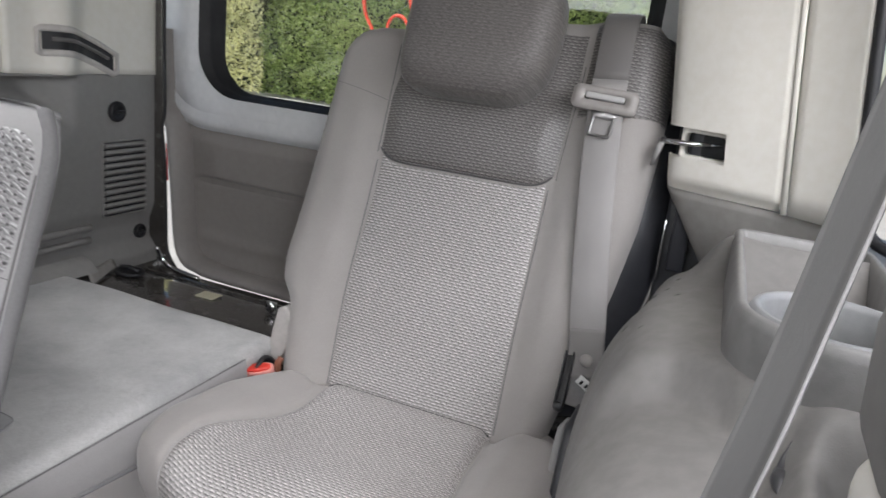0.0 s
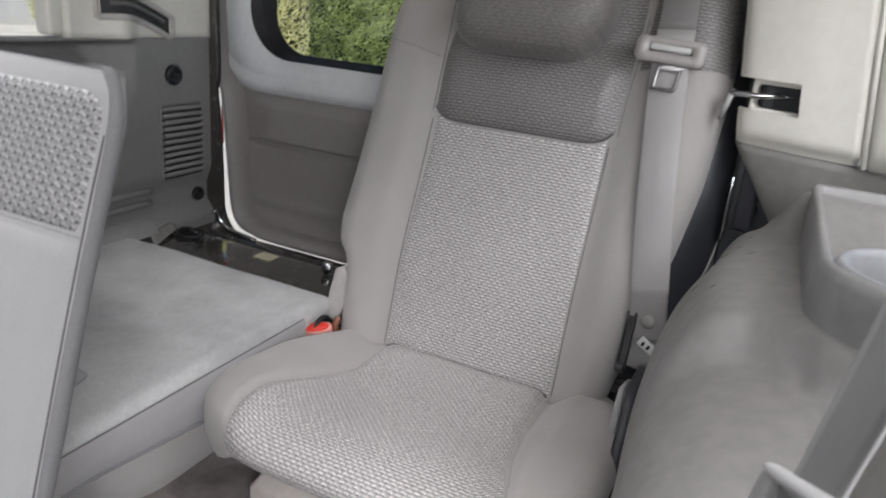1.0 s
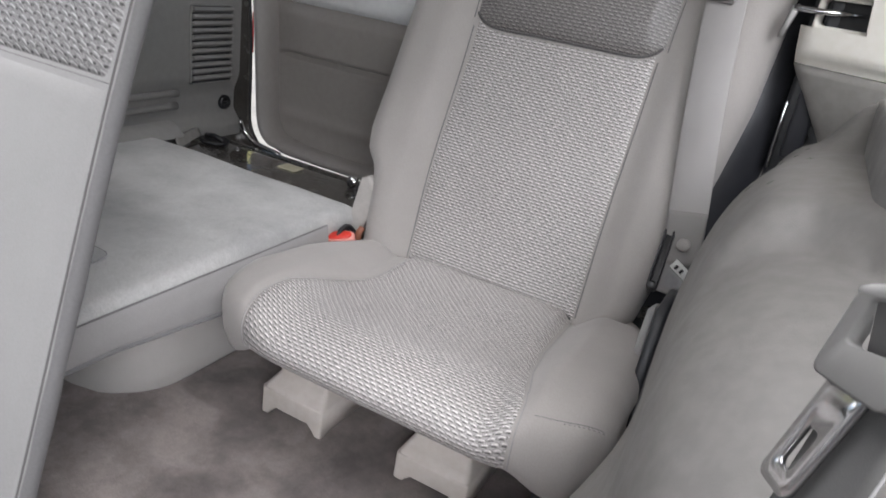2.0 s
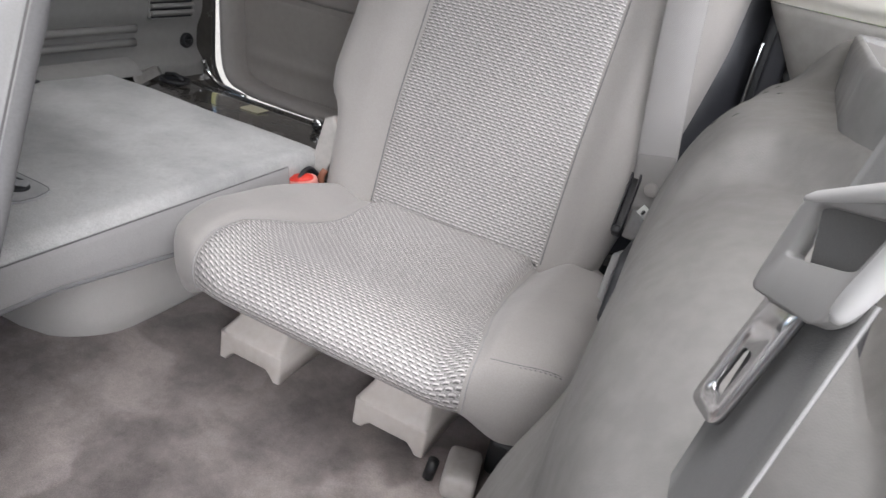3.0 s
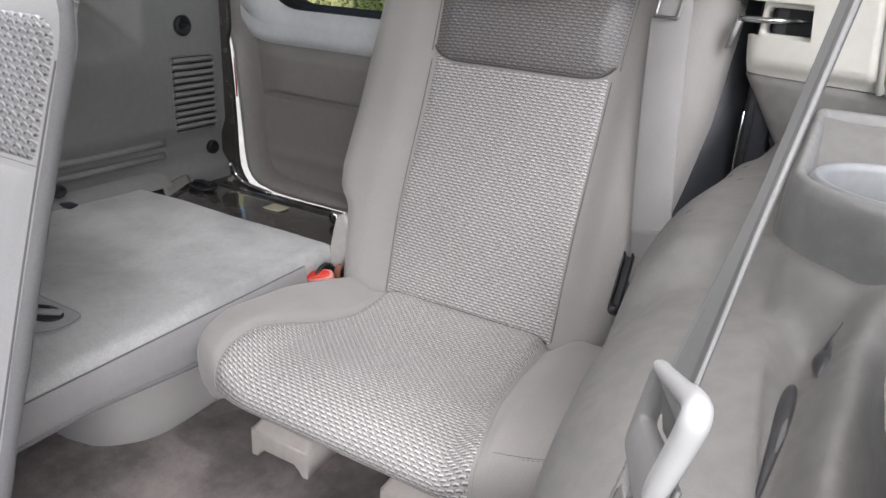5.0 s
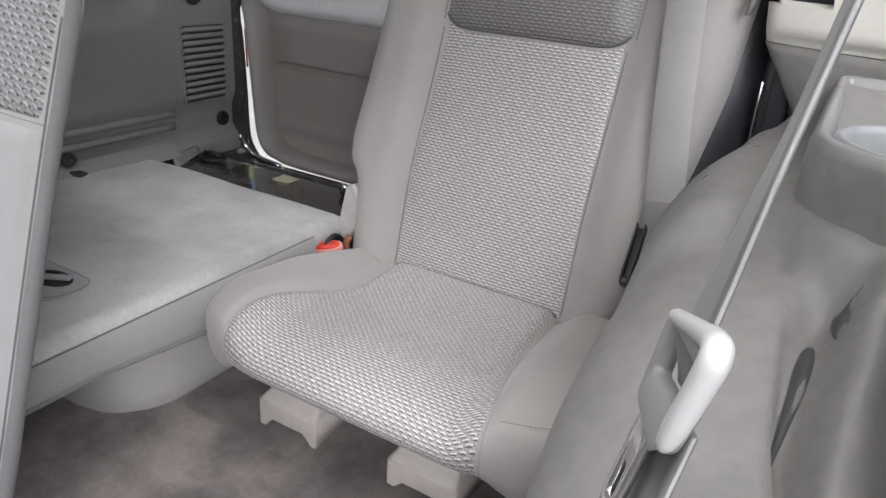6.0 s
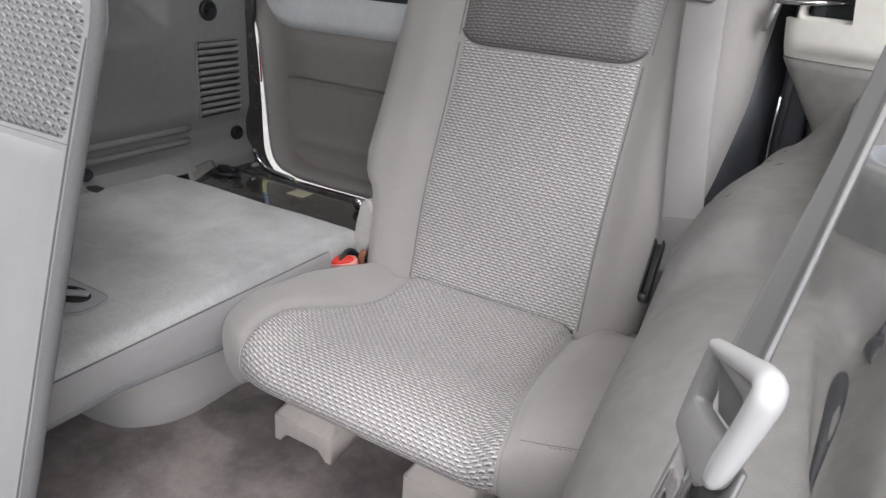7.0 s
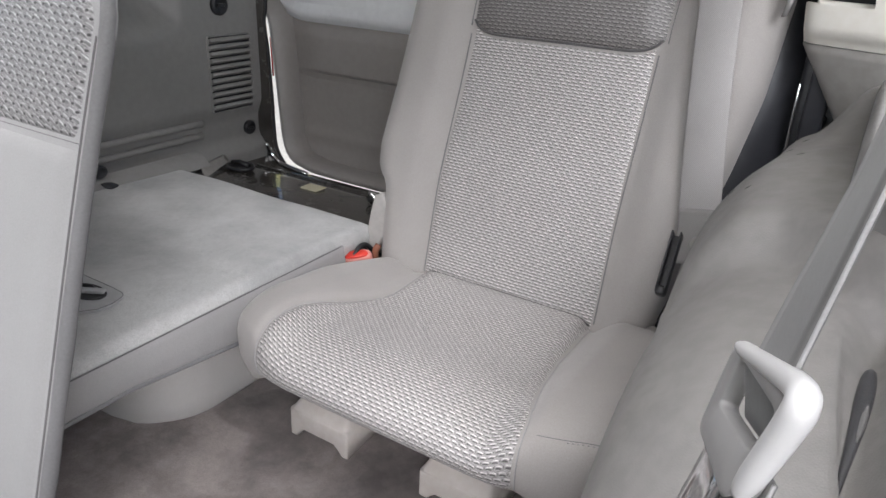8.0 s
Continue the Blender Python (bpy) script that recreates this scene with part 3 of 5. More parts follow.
# ---- rear opening and liftgate ----
sill = empty("rear_sill", (-0.25, 0.15, 0.15), "dark glossy painted rear sill below the liftgate", "sill", kind="structure")
prof = [(0.02, 0.198), (0.06, 0.199), (0.13, 0.196), (0.165, 0.188), (0.185, 0.170), (0.205, 0.158), (0.235, 0.1555), (0.252, 0.1592), (0.262, 0.150), (0.27, 0.0)]
part("sill_body", shell([[(x, y, z) for y, z in prof] for x in (-0.66, -0.6, -0.5, -0.35, -0.2, 0.0, 0.26)]), SILL_PAINT, sill)
part("scuff_rail", tube([(x, 0.176, 0.184) for x in (-0.60, -0.3, 0.25)], 0.004, 8), SILL_PAINT, sill)
part("corner_fillet", shell([[(WALL_X + 0.004 + 0.05 * (1 - math.sin(a)) , y, 0.15 + 0.05 * (1 - math.cos(a))) for a in [math.pi / 2 * k / 8 for k in range(9)]] for y in (0.06, 0.12, 0.18, 0.225)]), SILL_PAINT, sill)
FLANGE = smooth_line([(-0.612, 0, 0.96), (-0.612, 0, 0.60), (-0.610, 0, 0.470), (-0.616, 0, 0.435), (-0.611, 0, 0.382), (-0.607, 0, 0.302), (-0.6056, 0, 0.240), (-0.603, 0, 0.212), (-0.595, 0, 0.194), (-0.582, 0, 0.179), (-0.566, 0, 0.169), (-0.540, 0, 0.162)], 5)
part("body_flange", prism([(p.x - 0.002, p.z - 0.002) for p in FLANGE] + [(-0.540, 0.13), (-0.648, 0.13), (-0.648, 0.96)], 0.010, Matrix.Translation((0, 0.224, 0))), SILL_PAINT, sill, smooth=False)
part("flange_seal", tube([(p.x - 0.003, 0.230, p.z - 0.003) for p in FLANGE], 0.0034, 8), RUBBER, sill, "thin black rubber seal")
part("lamp_edge", tube([(-0.6355 - 0.0020 * k / 6, 0.262, 0.330 + 0.070 * k / 6) for k in range(7)], 0.0016, 8), RED_LAMP, sill, "red edge of the tail lamp behind the flange")
# Steel bead stands in for the reflection on the glossy painted flange.
part("corner_glint", tube(smooth_line([(WALL_X + 0.014, 0.215, 0.215), (WALL_X + 0.022, 0.222, 0.192), (WALL_X + 0.045, 0.226, 0.176), (WALL_X + 0.10, 0.228, 0.168)], 6), 0.005, 8), STEEL, sill, "steel bead added for the bright reflection at the sill corner")

striker = empty("striker_bolt", (-0.294, 0.117, 0.2), "small steel anchor bolt on the rear sill", "bolt")
part("bracket", block((0.018, 0.005, 0.020), (-0.294, 0.120, 0.206), 0.002), DULL_STEEL, striker)
part("head", tube([(-0.294, 0.118, 0.207), (-0.294, 0.109, 0.207)], 0.0040, 6), BLACK, striker)
part("washer", tube([(-0.294, 0.1175, 0.207), (-0.294, 0.1150, 0.207)], 0.0090, 16), STEEL, striker)
sticker = part("warning_sticker", block((0.034, 0.026, 0.0012), (-0.412, 0.115, 0.1985), 0), CREAM, smooth=False)
tagged(sticker, "small cream paper sticker on the dark sill", "sticker")
cup = empty("tie_down_cup", (-0.575, 0.115, 0.2), "black recessed tie-down cup in the rear sill", "tie-down")
rows = [[(-0.575 + r * math.cos(a), 0.112 + r * 0.8 * math.sin(a), z) for a in [2 * math.pi * j / 24 for j in range(24)]] for r, z in ((0.027, 0.200), (0.026, 0.205), (0.021, 0.205), (0.018, 0.200), (0.004, 0.199))]
part("rim", shell(rows, close_u=True, caps=True), BLACK, cup)
part("bar", tube([(-0.594, 0.112, 0.207), (-0.575, 0.112, 0.211), (-0.556, 0.112, 0.207)], 0.0035, 8), BLACK, cup)
flap = part("carpet_flap", slab([[(-0.606 + 0.040 * (1 - v) - 0.022 * u, 0.030 + 0.085 * v + 0.012 * u, 0.204 + 0.011 * u ** 1.5 * (1 - 0.4 * v)) for u in [k / 8 for k in range(9)]] for v in [k / 8 for k in range(9)]], 0.004), FOOT_TRIM)
tagged(flap, "dark grey trim flap beside the rear sill", "trim flap")

gate = empty("liftgate", (-0.2, GATE_Y, 0.5), "grey trimmed liftgate with a rounded rear window", "liftgate")


outline = [(0.27, 0.1605), (0.27, 0.46), (-0.661, 0.46), (-0.642, 0.445), (-0.633, 0.42), (-0.627, 0.36), (-0.6215, 0.30), (-0.617, 0.25), (-0.614, 0.22), (-0.606, 0.193), (-0.588, 0.174), (-0.563, 0.168), (-0.53, 0.1625), (-0.40, 0.1605)]
part("lower_panel", prism(outline, 0.03, Matrix.Translation((0, GATE_Y, 0)), 0.004, 2), GATE_TRIM, gate)
RETURN = smooth_line([(-0.670, 0, 0.60), (-0.661, 0, 0.48), (-0.643, 0, 0.445), (-0.634, 0, 0.42), (-0.628, 0, 0.36), (-0.6225, 0, 0.30), (-0.618, 0, 0.25), (-0.615, 0, 0.22), (-0.607, 0, 0.192), (-0.589, 0, 0.173), (-0.564, 0, 0.1665), (-0.530, 0, 0.1612), (-0.40, 0, 0.1595), (-0.10, 0, 0.1595), (0.25, 0, 0.1595)], 5)
edge_rows = []
for i, p in enumerate(RETURN):
    way = (RETURN[min(i + 1, len(RETURN) - 1)] - RETURN[max(i - 1, 0)]).normalized()
    q = p + Vector((-way.z, 0, way.x)) * 0.012
    edge_rows.append([(p.x, GATE_Y, p.z), (p.x, 0.256, p.z), (0.7 * p.x + 0.3 * q.x, 0.2535, 0.7 * p.z + 0.3 * q.z), (q.x, 0.2535, q.z), (q.x, GATE_Y, q.z)])
part("gate_return", shell(edge_rows), GATE_TRIM, gate, "folded free edge of the gate trim")
part("corner_panel", prism([(-0.722, 0.455), (-0.600, 0.455), (-0.600, 0.50), (-0.632, 0.56), (-0.650, 0.65), (-0.660, 1.0), (-0.722, 1.0)], 0.02, Matrix.Translation((0, GATE_Y + 0.002, 0)), 0.003, 2), GATE_FRAME, gate)


def gate_relief(x, z):
    """How far the lower trim stands off the gate: a proud upper band that dies away at the free edge, a faint shelf low down."""
    near_edge = ease(-0.628, -0.575, x)
    band = 0.0150 * ease(0.340, 0.345, z + 0.010 * (1 - near_edge)) * ease(-0.630, -0.545, x)
    shelf = 0.005 * math.exp(-((z - 0.222) / 0.012) ** 2) * near_edge
    hollow = -0.0035 * math.exp(-((z - 0.334) / 0.006) ** 2) * near_edge
    return band * (1 - ease(0.405, 0.431, z)) + shelf + hollow


def gate_side(z):
    """Free edge of the moulded sheet at a height."""
    return along_line([(0.165, -0.572), (0.18, -0.598), (0.20, -0.610), (0.25, -0.6165), (0.36, -0.626), (0.42, -0.632), (0.47, -0.64)], z)


rows = []
for j in range(91):
    z = 0.166 + 0.267 * j / 90
    xa = gate_side(z)
    rows.append([(x, GATE_Y - 0.0015 - gate_relief(x, z) * ease(xa, xa + 0.02, x) * ease(0.164, 0.18, z), z) for x in [xa + (0.268 - xa) * (i / 60) ** 1.6 for i in range(61)]])
part("moulded_panel", shell(rows), GATE_TRIM, gate, "moulded lower gate trim with a soft crease")
outer = rounded(-0.708, 0.430, 0.272, 1.05, 0.13, 10)
inner = rounded(-0.603, 0.492, 0.19, 0.97, 0.085, 10)
part("window_surround", framed(outer, inner, 0.035, Matrix.Translation((0, GATE_Y - 0.012, 0))), GATE_FRAME, gate, "pale silver-grey window surround")
part("surround_bead", shell([[(x, GATE_Y - 0.012 - h, z) for x, z in rounded(-0.708 + g, 0.432 + g, 0.272 - g, 1.05 - g, 0.13 - g, 10)] for g, h in ((0.0, -0.004), (0.006, 0.003), (0.016, 0.005), (0.03, 0.002))], close_u=True), GATE_FRAME, gate)
r1 = rounded(-0.604, 0.491, 0.191, 0.971, 0.086, 10)
r2 = rounded(-0.592, 0.4965, 0.178, 0.96, 0.078, 10)
r3 = rounded(-0.586, 0.4985, 0.172, 0.955, 0.074, 10)
r4 = rounded(-0.577, 0.502, 0.165, 0.95, 0.070, 10)
part("window_seal", shell([[(x, y, z) for x, z in ring] for ring, y in ((r1, GATE_Y - 0.010), (r2, GATE_Y + 0.004), (r3, GATE_Y + 0.008), (r3, GATE_Y + 0.020), (r4, GATE_Y + 0.024), (r4, GATE_Y + 0.034))], close_u=True), RUBBER, gate, "black rubber window seal")
g, nt, bsdf = mat("window_glass")
bsdf.inputs["Base Color"].default_value = (0.92, 0.96, 0.94, 1)
bsdf.inputs["Roughness"].default_value = 0.02
bsdf.inputs["Transmission Weight"].default_value = 1.0
bsdf.inputs["IOR"].default_value = 1.45
GLASS = g
glass = part("window_glass", block((0.80, 0.004, 0.50), (-0.2, GATE_Y + 0.034, 0.735), 0), GLASS, gate, smooth=False)
glass.visible_shadow = False
part("tail_lamp", block((0.020, 0.05, 0.10), (-0.735, 0.40, 0.40), 0.006), RED_LAMP, gate, "red tail lamp edge seen through the gap")

# ---- outside ----
ground_rows = [[(x, y, -0.72) for x in (-60, -20, -8, -3, 0, 3, 8, 20, 60)] for y in (-60, -20, -6, 0, 3, 6, 10, 20, 60)]
CONCRETE = carpet("sunlit_concrete", (0.36, 0.345, 0.325), (0.46, 0.445, 0.415), 60, 1.5)
ground = part("ground", shell(ground_rows), CONCRETE)
tagged(ground, "pale sunlit concrete driveway behind the car", "driveway", kind="structure")

def leaf_mat(name, low, mid, high, clump, through_tone, thin):
    """Hedge leaf: each leaf of its own tone, lighter clumps, some light through the blade."""
    m, nt, bsdf = mat(name)
    info = nt.nodes.new("ShaderNodeNewGeometry")
    tone = ramp(nt, info.outputs["Random Per Island"], ((0.0, low), (0.5, mid), (1.0, high))).outputs[0]
    clump_mask = ramp(nt, noise_at(nt, coords(nt), 0.8, 3.0), ((0.40, (0.0, 0.0, 0.0)), (0.62, (1.0, 1.0, 1.0))))
    nt.links.new(mixed(nt, clump_mask.outputs[0], tone, mixed(nt, 0.5, tone, clump)), bsdf.inputs["Base Color"])
    bsdf.inputs["Roughness"].default_value = 0.5
    glow = nt.nodes.new("ShaderNodeBsdfTranslucent")
    glow.inputs[0].default_value = (*through_tone, 1)
    both = nt.nodes.new("ShaderNodeMixShader")
    both.inputs[0].default_value = thin
    nt.links.new(bsdf.outputs[0], both.inputs[1])
    nt.links.new(glow.outputs[0], both.inputs[2])
    nt.links.new(both.outputs[0], nt.nodes["Material Output"].inputs[0])
    return m


# Sun and shade on one hedge, put into pale and darker leaves.
LEAF = leaf_mat("hedge_leaf", (0.06, 0.10, 0.03), (0.20, 0.28, 0.09), (0.50, 0.55, 0.27), (0.42, 0.46, 0.20), (0.50, 0.62, 0.22), 0.45)
LEAF_SUNLIT = leaf_mat("sunlit_hedge_leaf", (0.26, 0.30, 0.10), (0.72, 0.72, 0.42), (0.90, 0.88, 0.70), (0.92, 0.90, 0.66), (0.95, 0.92, 0.55), 0.5)


def hedge(x0, x1, y, height, count, seed, leaf):
    """A clipped hedge: thousands of small tilted leaves on an uneven face."""
    rnd = random.Random(seed)
    verts, faces = [], []
    for _ in range(count):
        x, z = rnd.uniform(x0, x1), rnd.uniform(0.06, height)
        bulge = 0.35 * noise.noise((x * 0.7, z * 0.7, seed)) + 0.12 * noise.noise((x * 2.7, z * 2.7, seed + 5))
        c = Vector((x, y + bulge - rnd.random() ** 2 * 0.16, -0.72 + z))
        q = Euler((rnd.uniform(-0.9, 0.9), rnd.uniform(-0.9, 0.9), rnd.uniform(0, 6.28))).to_matrix()
        a = rnd.uniform(0.022, 0.05)
        k = len(verts)
        for p in ((-a, 0, 0), (0, 0.1 * a, -0.5 * a), (a, 0, 0), (0, 0.1 * a, 0.5 * a)):
            verts.append(c + q @ Vector(p))
        faces.append((k, k + 1, k + 2, k + 3))
    me = bpy.data.meshes.new("hedge")
    me.from_pydata([tuple(v) for v in verts], [], faces)
    me.materials.append(leaf)
    return new("hedge", me)


green = hedge(-8.7, 2, 11.6, 5.2, 88000, 3, LEAF)
tagged(green, "dense clipped green garden hedge, its shade put into darker leaves", "hedge", kind="stuff")
sunlit_green = hedge(-17, -8.6, 11.5, 5.2, 62000, 5, LEAF_SUNLIT)
tagged(sunlit_green, "sunlit stretch of the same hedge, sun put into pale leaves", "hedge", kind="stuff")
side_green = hedge(-9, 9, 13.0, 5.0, 26000, 9, LEAF)
side_green.matrix_world = pose(0, 0, 0, 0, 0, -75)
tagged(side_green, "loose sunlit green hedge beside the driveway", "hedge", kind="stuff")
# Near-black block puts the shade deep between the leaves into colour.
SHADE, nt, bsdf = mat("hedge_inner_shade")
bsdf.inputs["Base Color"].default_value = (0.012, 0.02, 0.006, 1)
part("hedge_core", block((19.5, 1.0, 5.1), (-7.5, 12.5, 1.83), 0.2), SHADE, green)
hose = empty("red_hose", (-1.6, 3.0, 0), "thin looped bright red hose behind the car", "hose")
HOSE, nt, bsdf = mat("red_hose_rubber")
nt.links.new(ramp(nt, noise_at(nt, coords(nt), 20.0), ((0.3, (0.75, 0.05, 0.02)), (0.7, (0.9, 0.09, 0.04)))).outputs[0], bsdf.inputs["Base Color"])
part("line", tube(smooth_line([(-1.79, 3.0, 0.96), (-1.767, 3.0, 0.897), (-1.746, 3.0, 0.776), (-1.694, 3.0, 0.687), (-1.67, 3.0, 0.62)], 8), 0.011, 8), HOSE, hose)
part("loop", tube(smooth_line([(-1.60, 3.0, 0.66), (-1.588, 3.0, 0.733), (-1.55, 3.0, 0.772), (-1.50, 3.0, 0.765), (-1.469, 3.0, 0.722), (-1.46, 3.0, 0.65)], 8), 0.010, 8), HOSE, hose)
part("strand", tube(smooth_line([(-1.50, 3.0, 0.97), (-1.471, 3.0, 0.874), (-1.45, 3.0, 0.79), (-1.44, 3.0, 0.66)], 8), 0.010, 8), HOSE, hose)
part("stand", tube([(-1.55, 3.03, 0.66), (-1.55, 3.05, -0.72)], 0.05, 8), BLACK, hose)

# ---- upright rear seat ----
RECLINE = radians(16.6)
SIN, COS = math.sin(RECLINE), math.cos(RECLINE)


def back_point(x, s, d):
    """A place on the backrest: across, up along it, and forward from its face."""
    return Vector((x, s * SIN - d * COS, 0.18 + s * COS + d * SIN))


LEFT = [(-0.04, -0.185), (0.0, -0.192), (0.085, -0.199), (0.102, -0.203), (0.120, -0.220), (0.15, -0.225), (0.30, -0.217), (0.46, -0.206), (0.56, -0.20)]
RIGHT = [(-0.04, 0.165), (0.0, 0.175), (0.1, 0.196), (0.2, 0.216), (0.28, 0.228), (0.39, 0.234), (0.51, 0.226), (0.56, 0.22)]
TOP = [(-1.0, 0.455), (-0.85, 0.478), (-0.4, 0.500), (0.0, 0.512), (0.6, 0.522), (0.9, 0.522), (1.0, 0.500)]


def back_face(x, s):
    """How far the cover stands forward: flat middle, raised bolsters."""
    ax = abs(x)
    side = 0.016 * ease(0.112, 0.155, ax) * (1 - 0.5 * ease(0.18, 0.23, ax))
    return side + 0.006 * math.cos(min(1.0, ax / 0.117) * math.pi / 2) + 0.010 * math.exp(-((s - 0.12) / 0.10) ** 2)


def round_off(dist, r):
    return 0.0 if dist >= r else r - math.sqrt(max(0.0, r * r - (r - max(0.0, dist)) ** 2))


def cover(x, s, u, lift=0.0):
    xl, xr, top = along_line(LEFT, s), along_line(RIGHT, s), along_line(TOP, u)
    d = back_face(x, s) - round_off(min(x - xl, xr - x), 0.034) - round_off(top - s, 0.030)
    return back_point(x, s, d + lift)


seat = empty("rear_car_seat", (0, 0, 0), "grey cloth third-row seat, upright, with woven centre panels", "car seat", "third-row seats")
rows, NS, NU = [], 64, 56
for j in range(NS + 1):
    row = []
    us = [-math.cos(math.pi * i / NU) * 0.35 + (2 * i / NU - 1) * 0.65 for i in range(NU + 1)]
    for u in us:
        top = along_line(TOP, u)
        s = -0.035 + (top + 0.035) * (1 - (1 - j / NS) ** 1.25)
        x = along_line(LEFT, s) * (1 - u) / 2 + along_line(RIGHT, s) * (1 + u) / 2
        row.append(cover(x, s, u))
    rear = []
    for u in us[::-4]:
        top = along_line(TOP, u)
        s = -0.035 + (top + 0.035) * (1 - (1 - j / NS) ** 1.25)
        x = (along_line(LEFT, s) * (1 - u) / 2 + along_line(RIGHT, s) * (1 + u) / 2) * 0.97
        rear.append(back_point(x, s, -0.062))
    rows.append(row + rear)
part("backrest", shell(rows, close_u=True, caps=True), CLOTH, seat, "plain grey cloth backrest with side bolsters")


def back_patch(name, left, right, low, high, material, label, nu=60, nv=90, dip=0.0045, puff=0.0):
    """A cloth panel sewn onto the backrest, its edges drawn in at the seams."""
    rows, flat = [], []
    for j in range(nv + 1):
        v = j / nv
        row, quv = [], []
        for i in range(nu + 1):
            a = i / nu
            s = low(a) + (high(a) - low(a)) * v
            x = left(s) + (right(s) - left(s)) * a
            edge = min(x - left(s), right(s) - x, s - low(a), high(a) - s)
            lift = dip * (1 - math.exp(-edge / 0.005)) - 0.0022 + puff * math.sin(math.pi * min(1.0, v * 1.6 + 0.02)) * ease(0, 0.03, min(x - left(s), right(s) - x))
            u = 2 * (x - along_line(LEFT, s)) / (along_line(RIGHT, s) - along_line(LEFT, s)) - 1
            row.append(cover(x, s, max(-1, min(1, u)), lift))
            quv.append((x, s))
        rows.append(row)
        flat.append(quv)
    return part(name, shell(rows, uv=flat), material, seat, label)


yoke_low = lambda a: 0.306 + 0.016 * abs(2 * a - 1) ** 10
back_patch("centre_panel", lambda s: -0.1175 + 0.004 * ease(0.1, 0.3, s), lambda s: 0.1175 - 0.001 * ease(0.1, 0.3, s), lambda a: -0.02, lambda a: yoke_low(a) - 0.0015, WOVEN, "pale grey woven centre panel")
back_patch("yoke_panel", lambda s: -0.1185 + 0.02 * ease(0.38, 0.5, s), lambda s: 0.1235 + 0.006 * ease(0.32, 0.46, s), yoke_low, lambda a: 0.50, WOVEN_DARK, "woven yoke panel below the headrest", puff=0.012)
back_patch("shoulder_panel", lambda s: 0.1255 + 0.006 * ease(0.32, 0.46, s), lambda s: 0.2335, lambda a: 0.392 + 0.012 * a, lambda a: 0.515, WOVEN_DARK, "woven panel on the shoulder", 40, 50)
crease = [cover(-0.205 + 0.088 * i / 12, 0.400 - 0.016 * i / 12, -0.9 + 0.35 * i / 12, 0.0002) for i in range(13)]
part("shoulder_seam", tube(crease, 0.0004, 6), WELT_CLOTH, seat)
for x, lo, hi in ((-0.1165, 0.0, 0.305), (0.1165, 0.0, 0.305), (-0.1185, 0.315, 0.46)):
    pts = [cover(x, lo + (hi - lo) * i / 40, x / 0.22, 0.0003) for i in range(41)]
    part("seam", tube(pts, 0.0009, 6), WELT_CLOTH, seat)
pts = [cover(-0.115 + 0.233 * i / 40, yoke_low(i / 40) - 0.0005, -0.52 + 1.06 * i / 40, 0.0012) for i in range(41)]
part("seam", tube(pts, 0.0016, 6), PIPING, seat)

pts = [cover(0.1240 + 0.006 * ease(0.32, 0.46, s), s, 0.55, 0.0002) for s in [0.318 + 0.14 * i / 30 for i in range(31)]]
part("seam", tube(pts, 0.0007, 6), WELT_CLOTH, seat)

# hard shell behind the cushion of the backrest
rows = []
for j in range(25):
    v = j / 24
    s = -0.05 + 0.545 * v
    xl, xr = along_line(LEFT, s) - 0.002, along_line(RIGHT, s) + 0.006 + 0.026 * ease(0.0, 0.12, s)
    w = 0.012 * math.sin(math.pi * v)
    rows.append([back_point(x, min(s, along_line(TOP, max(-1.0, min(1.0, x / 0.22))) - 0.022), d) for x, d in ((xl, -0.036), (xl + 0.002, -0.085 - w), (xl + 0.03, -0.10 - w), (0, -0.105 - w), (xr - 0.02, -0.10 - w), (xr + 0.004, -0.085 - w), (xr + 0.002, -0.060), (xr - 0.036, -0.034))])
part("back_shell", shell(rows, close_u=True, caps=True), DARK_SHELL, seat, "black hard plastic back shell")
# moulded hinge cover at the inner lower corner
hinge = [[back_point(-0.199 - 0.012 * w * math.sin(math.pi * min(1.0, v * 1.05)), -0.045 + 0.145 * v, -0.012 - 0.05 * k) for k, w in ((0, 0.25), (0.15, 0.8), (0.5, 1.0), (0.85, 0.8), (1.0, 0.3))] for v in [i / 10 for i in range(11)]]
part("hinge_cover", shell(hinge), SHIELD, seat, "grey plastic hinge cover")
part("hinge_plate", prism([(-0.194, 0.268), (-0.206, 0.262), (-0.2125, 0.235), (-0.2187, 0.2044), (-0.2252, 0.183), (-0.218, 0.178), (-0.2025, 0.1755), (-0.196, 0.1943), (-0.185, 0.2154), (-0.180, 0.2474)], 0.012, Matrix.Translation((0, 0.006, 0)), 0.003, 3), HINGE, seat, "pale plastic hinge plate")
tab = block((0.012, 0.02, 0.028), back_point(-0.209, 0.128, -0.008), 0.005, 3, pose(0, 0, 0, -16.6, 0, 12))
part("release_tab", tab, CLOTH, seat)

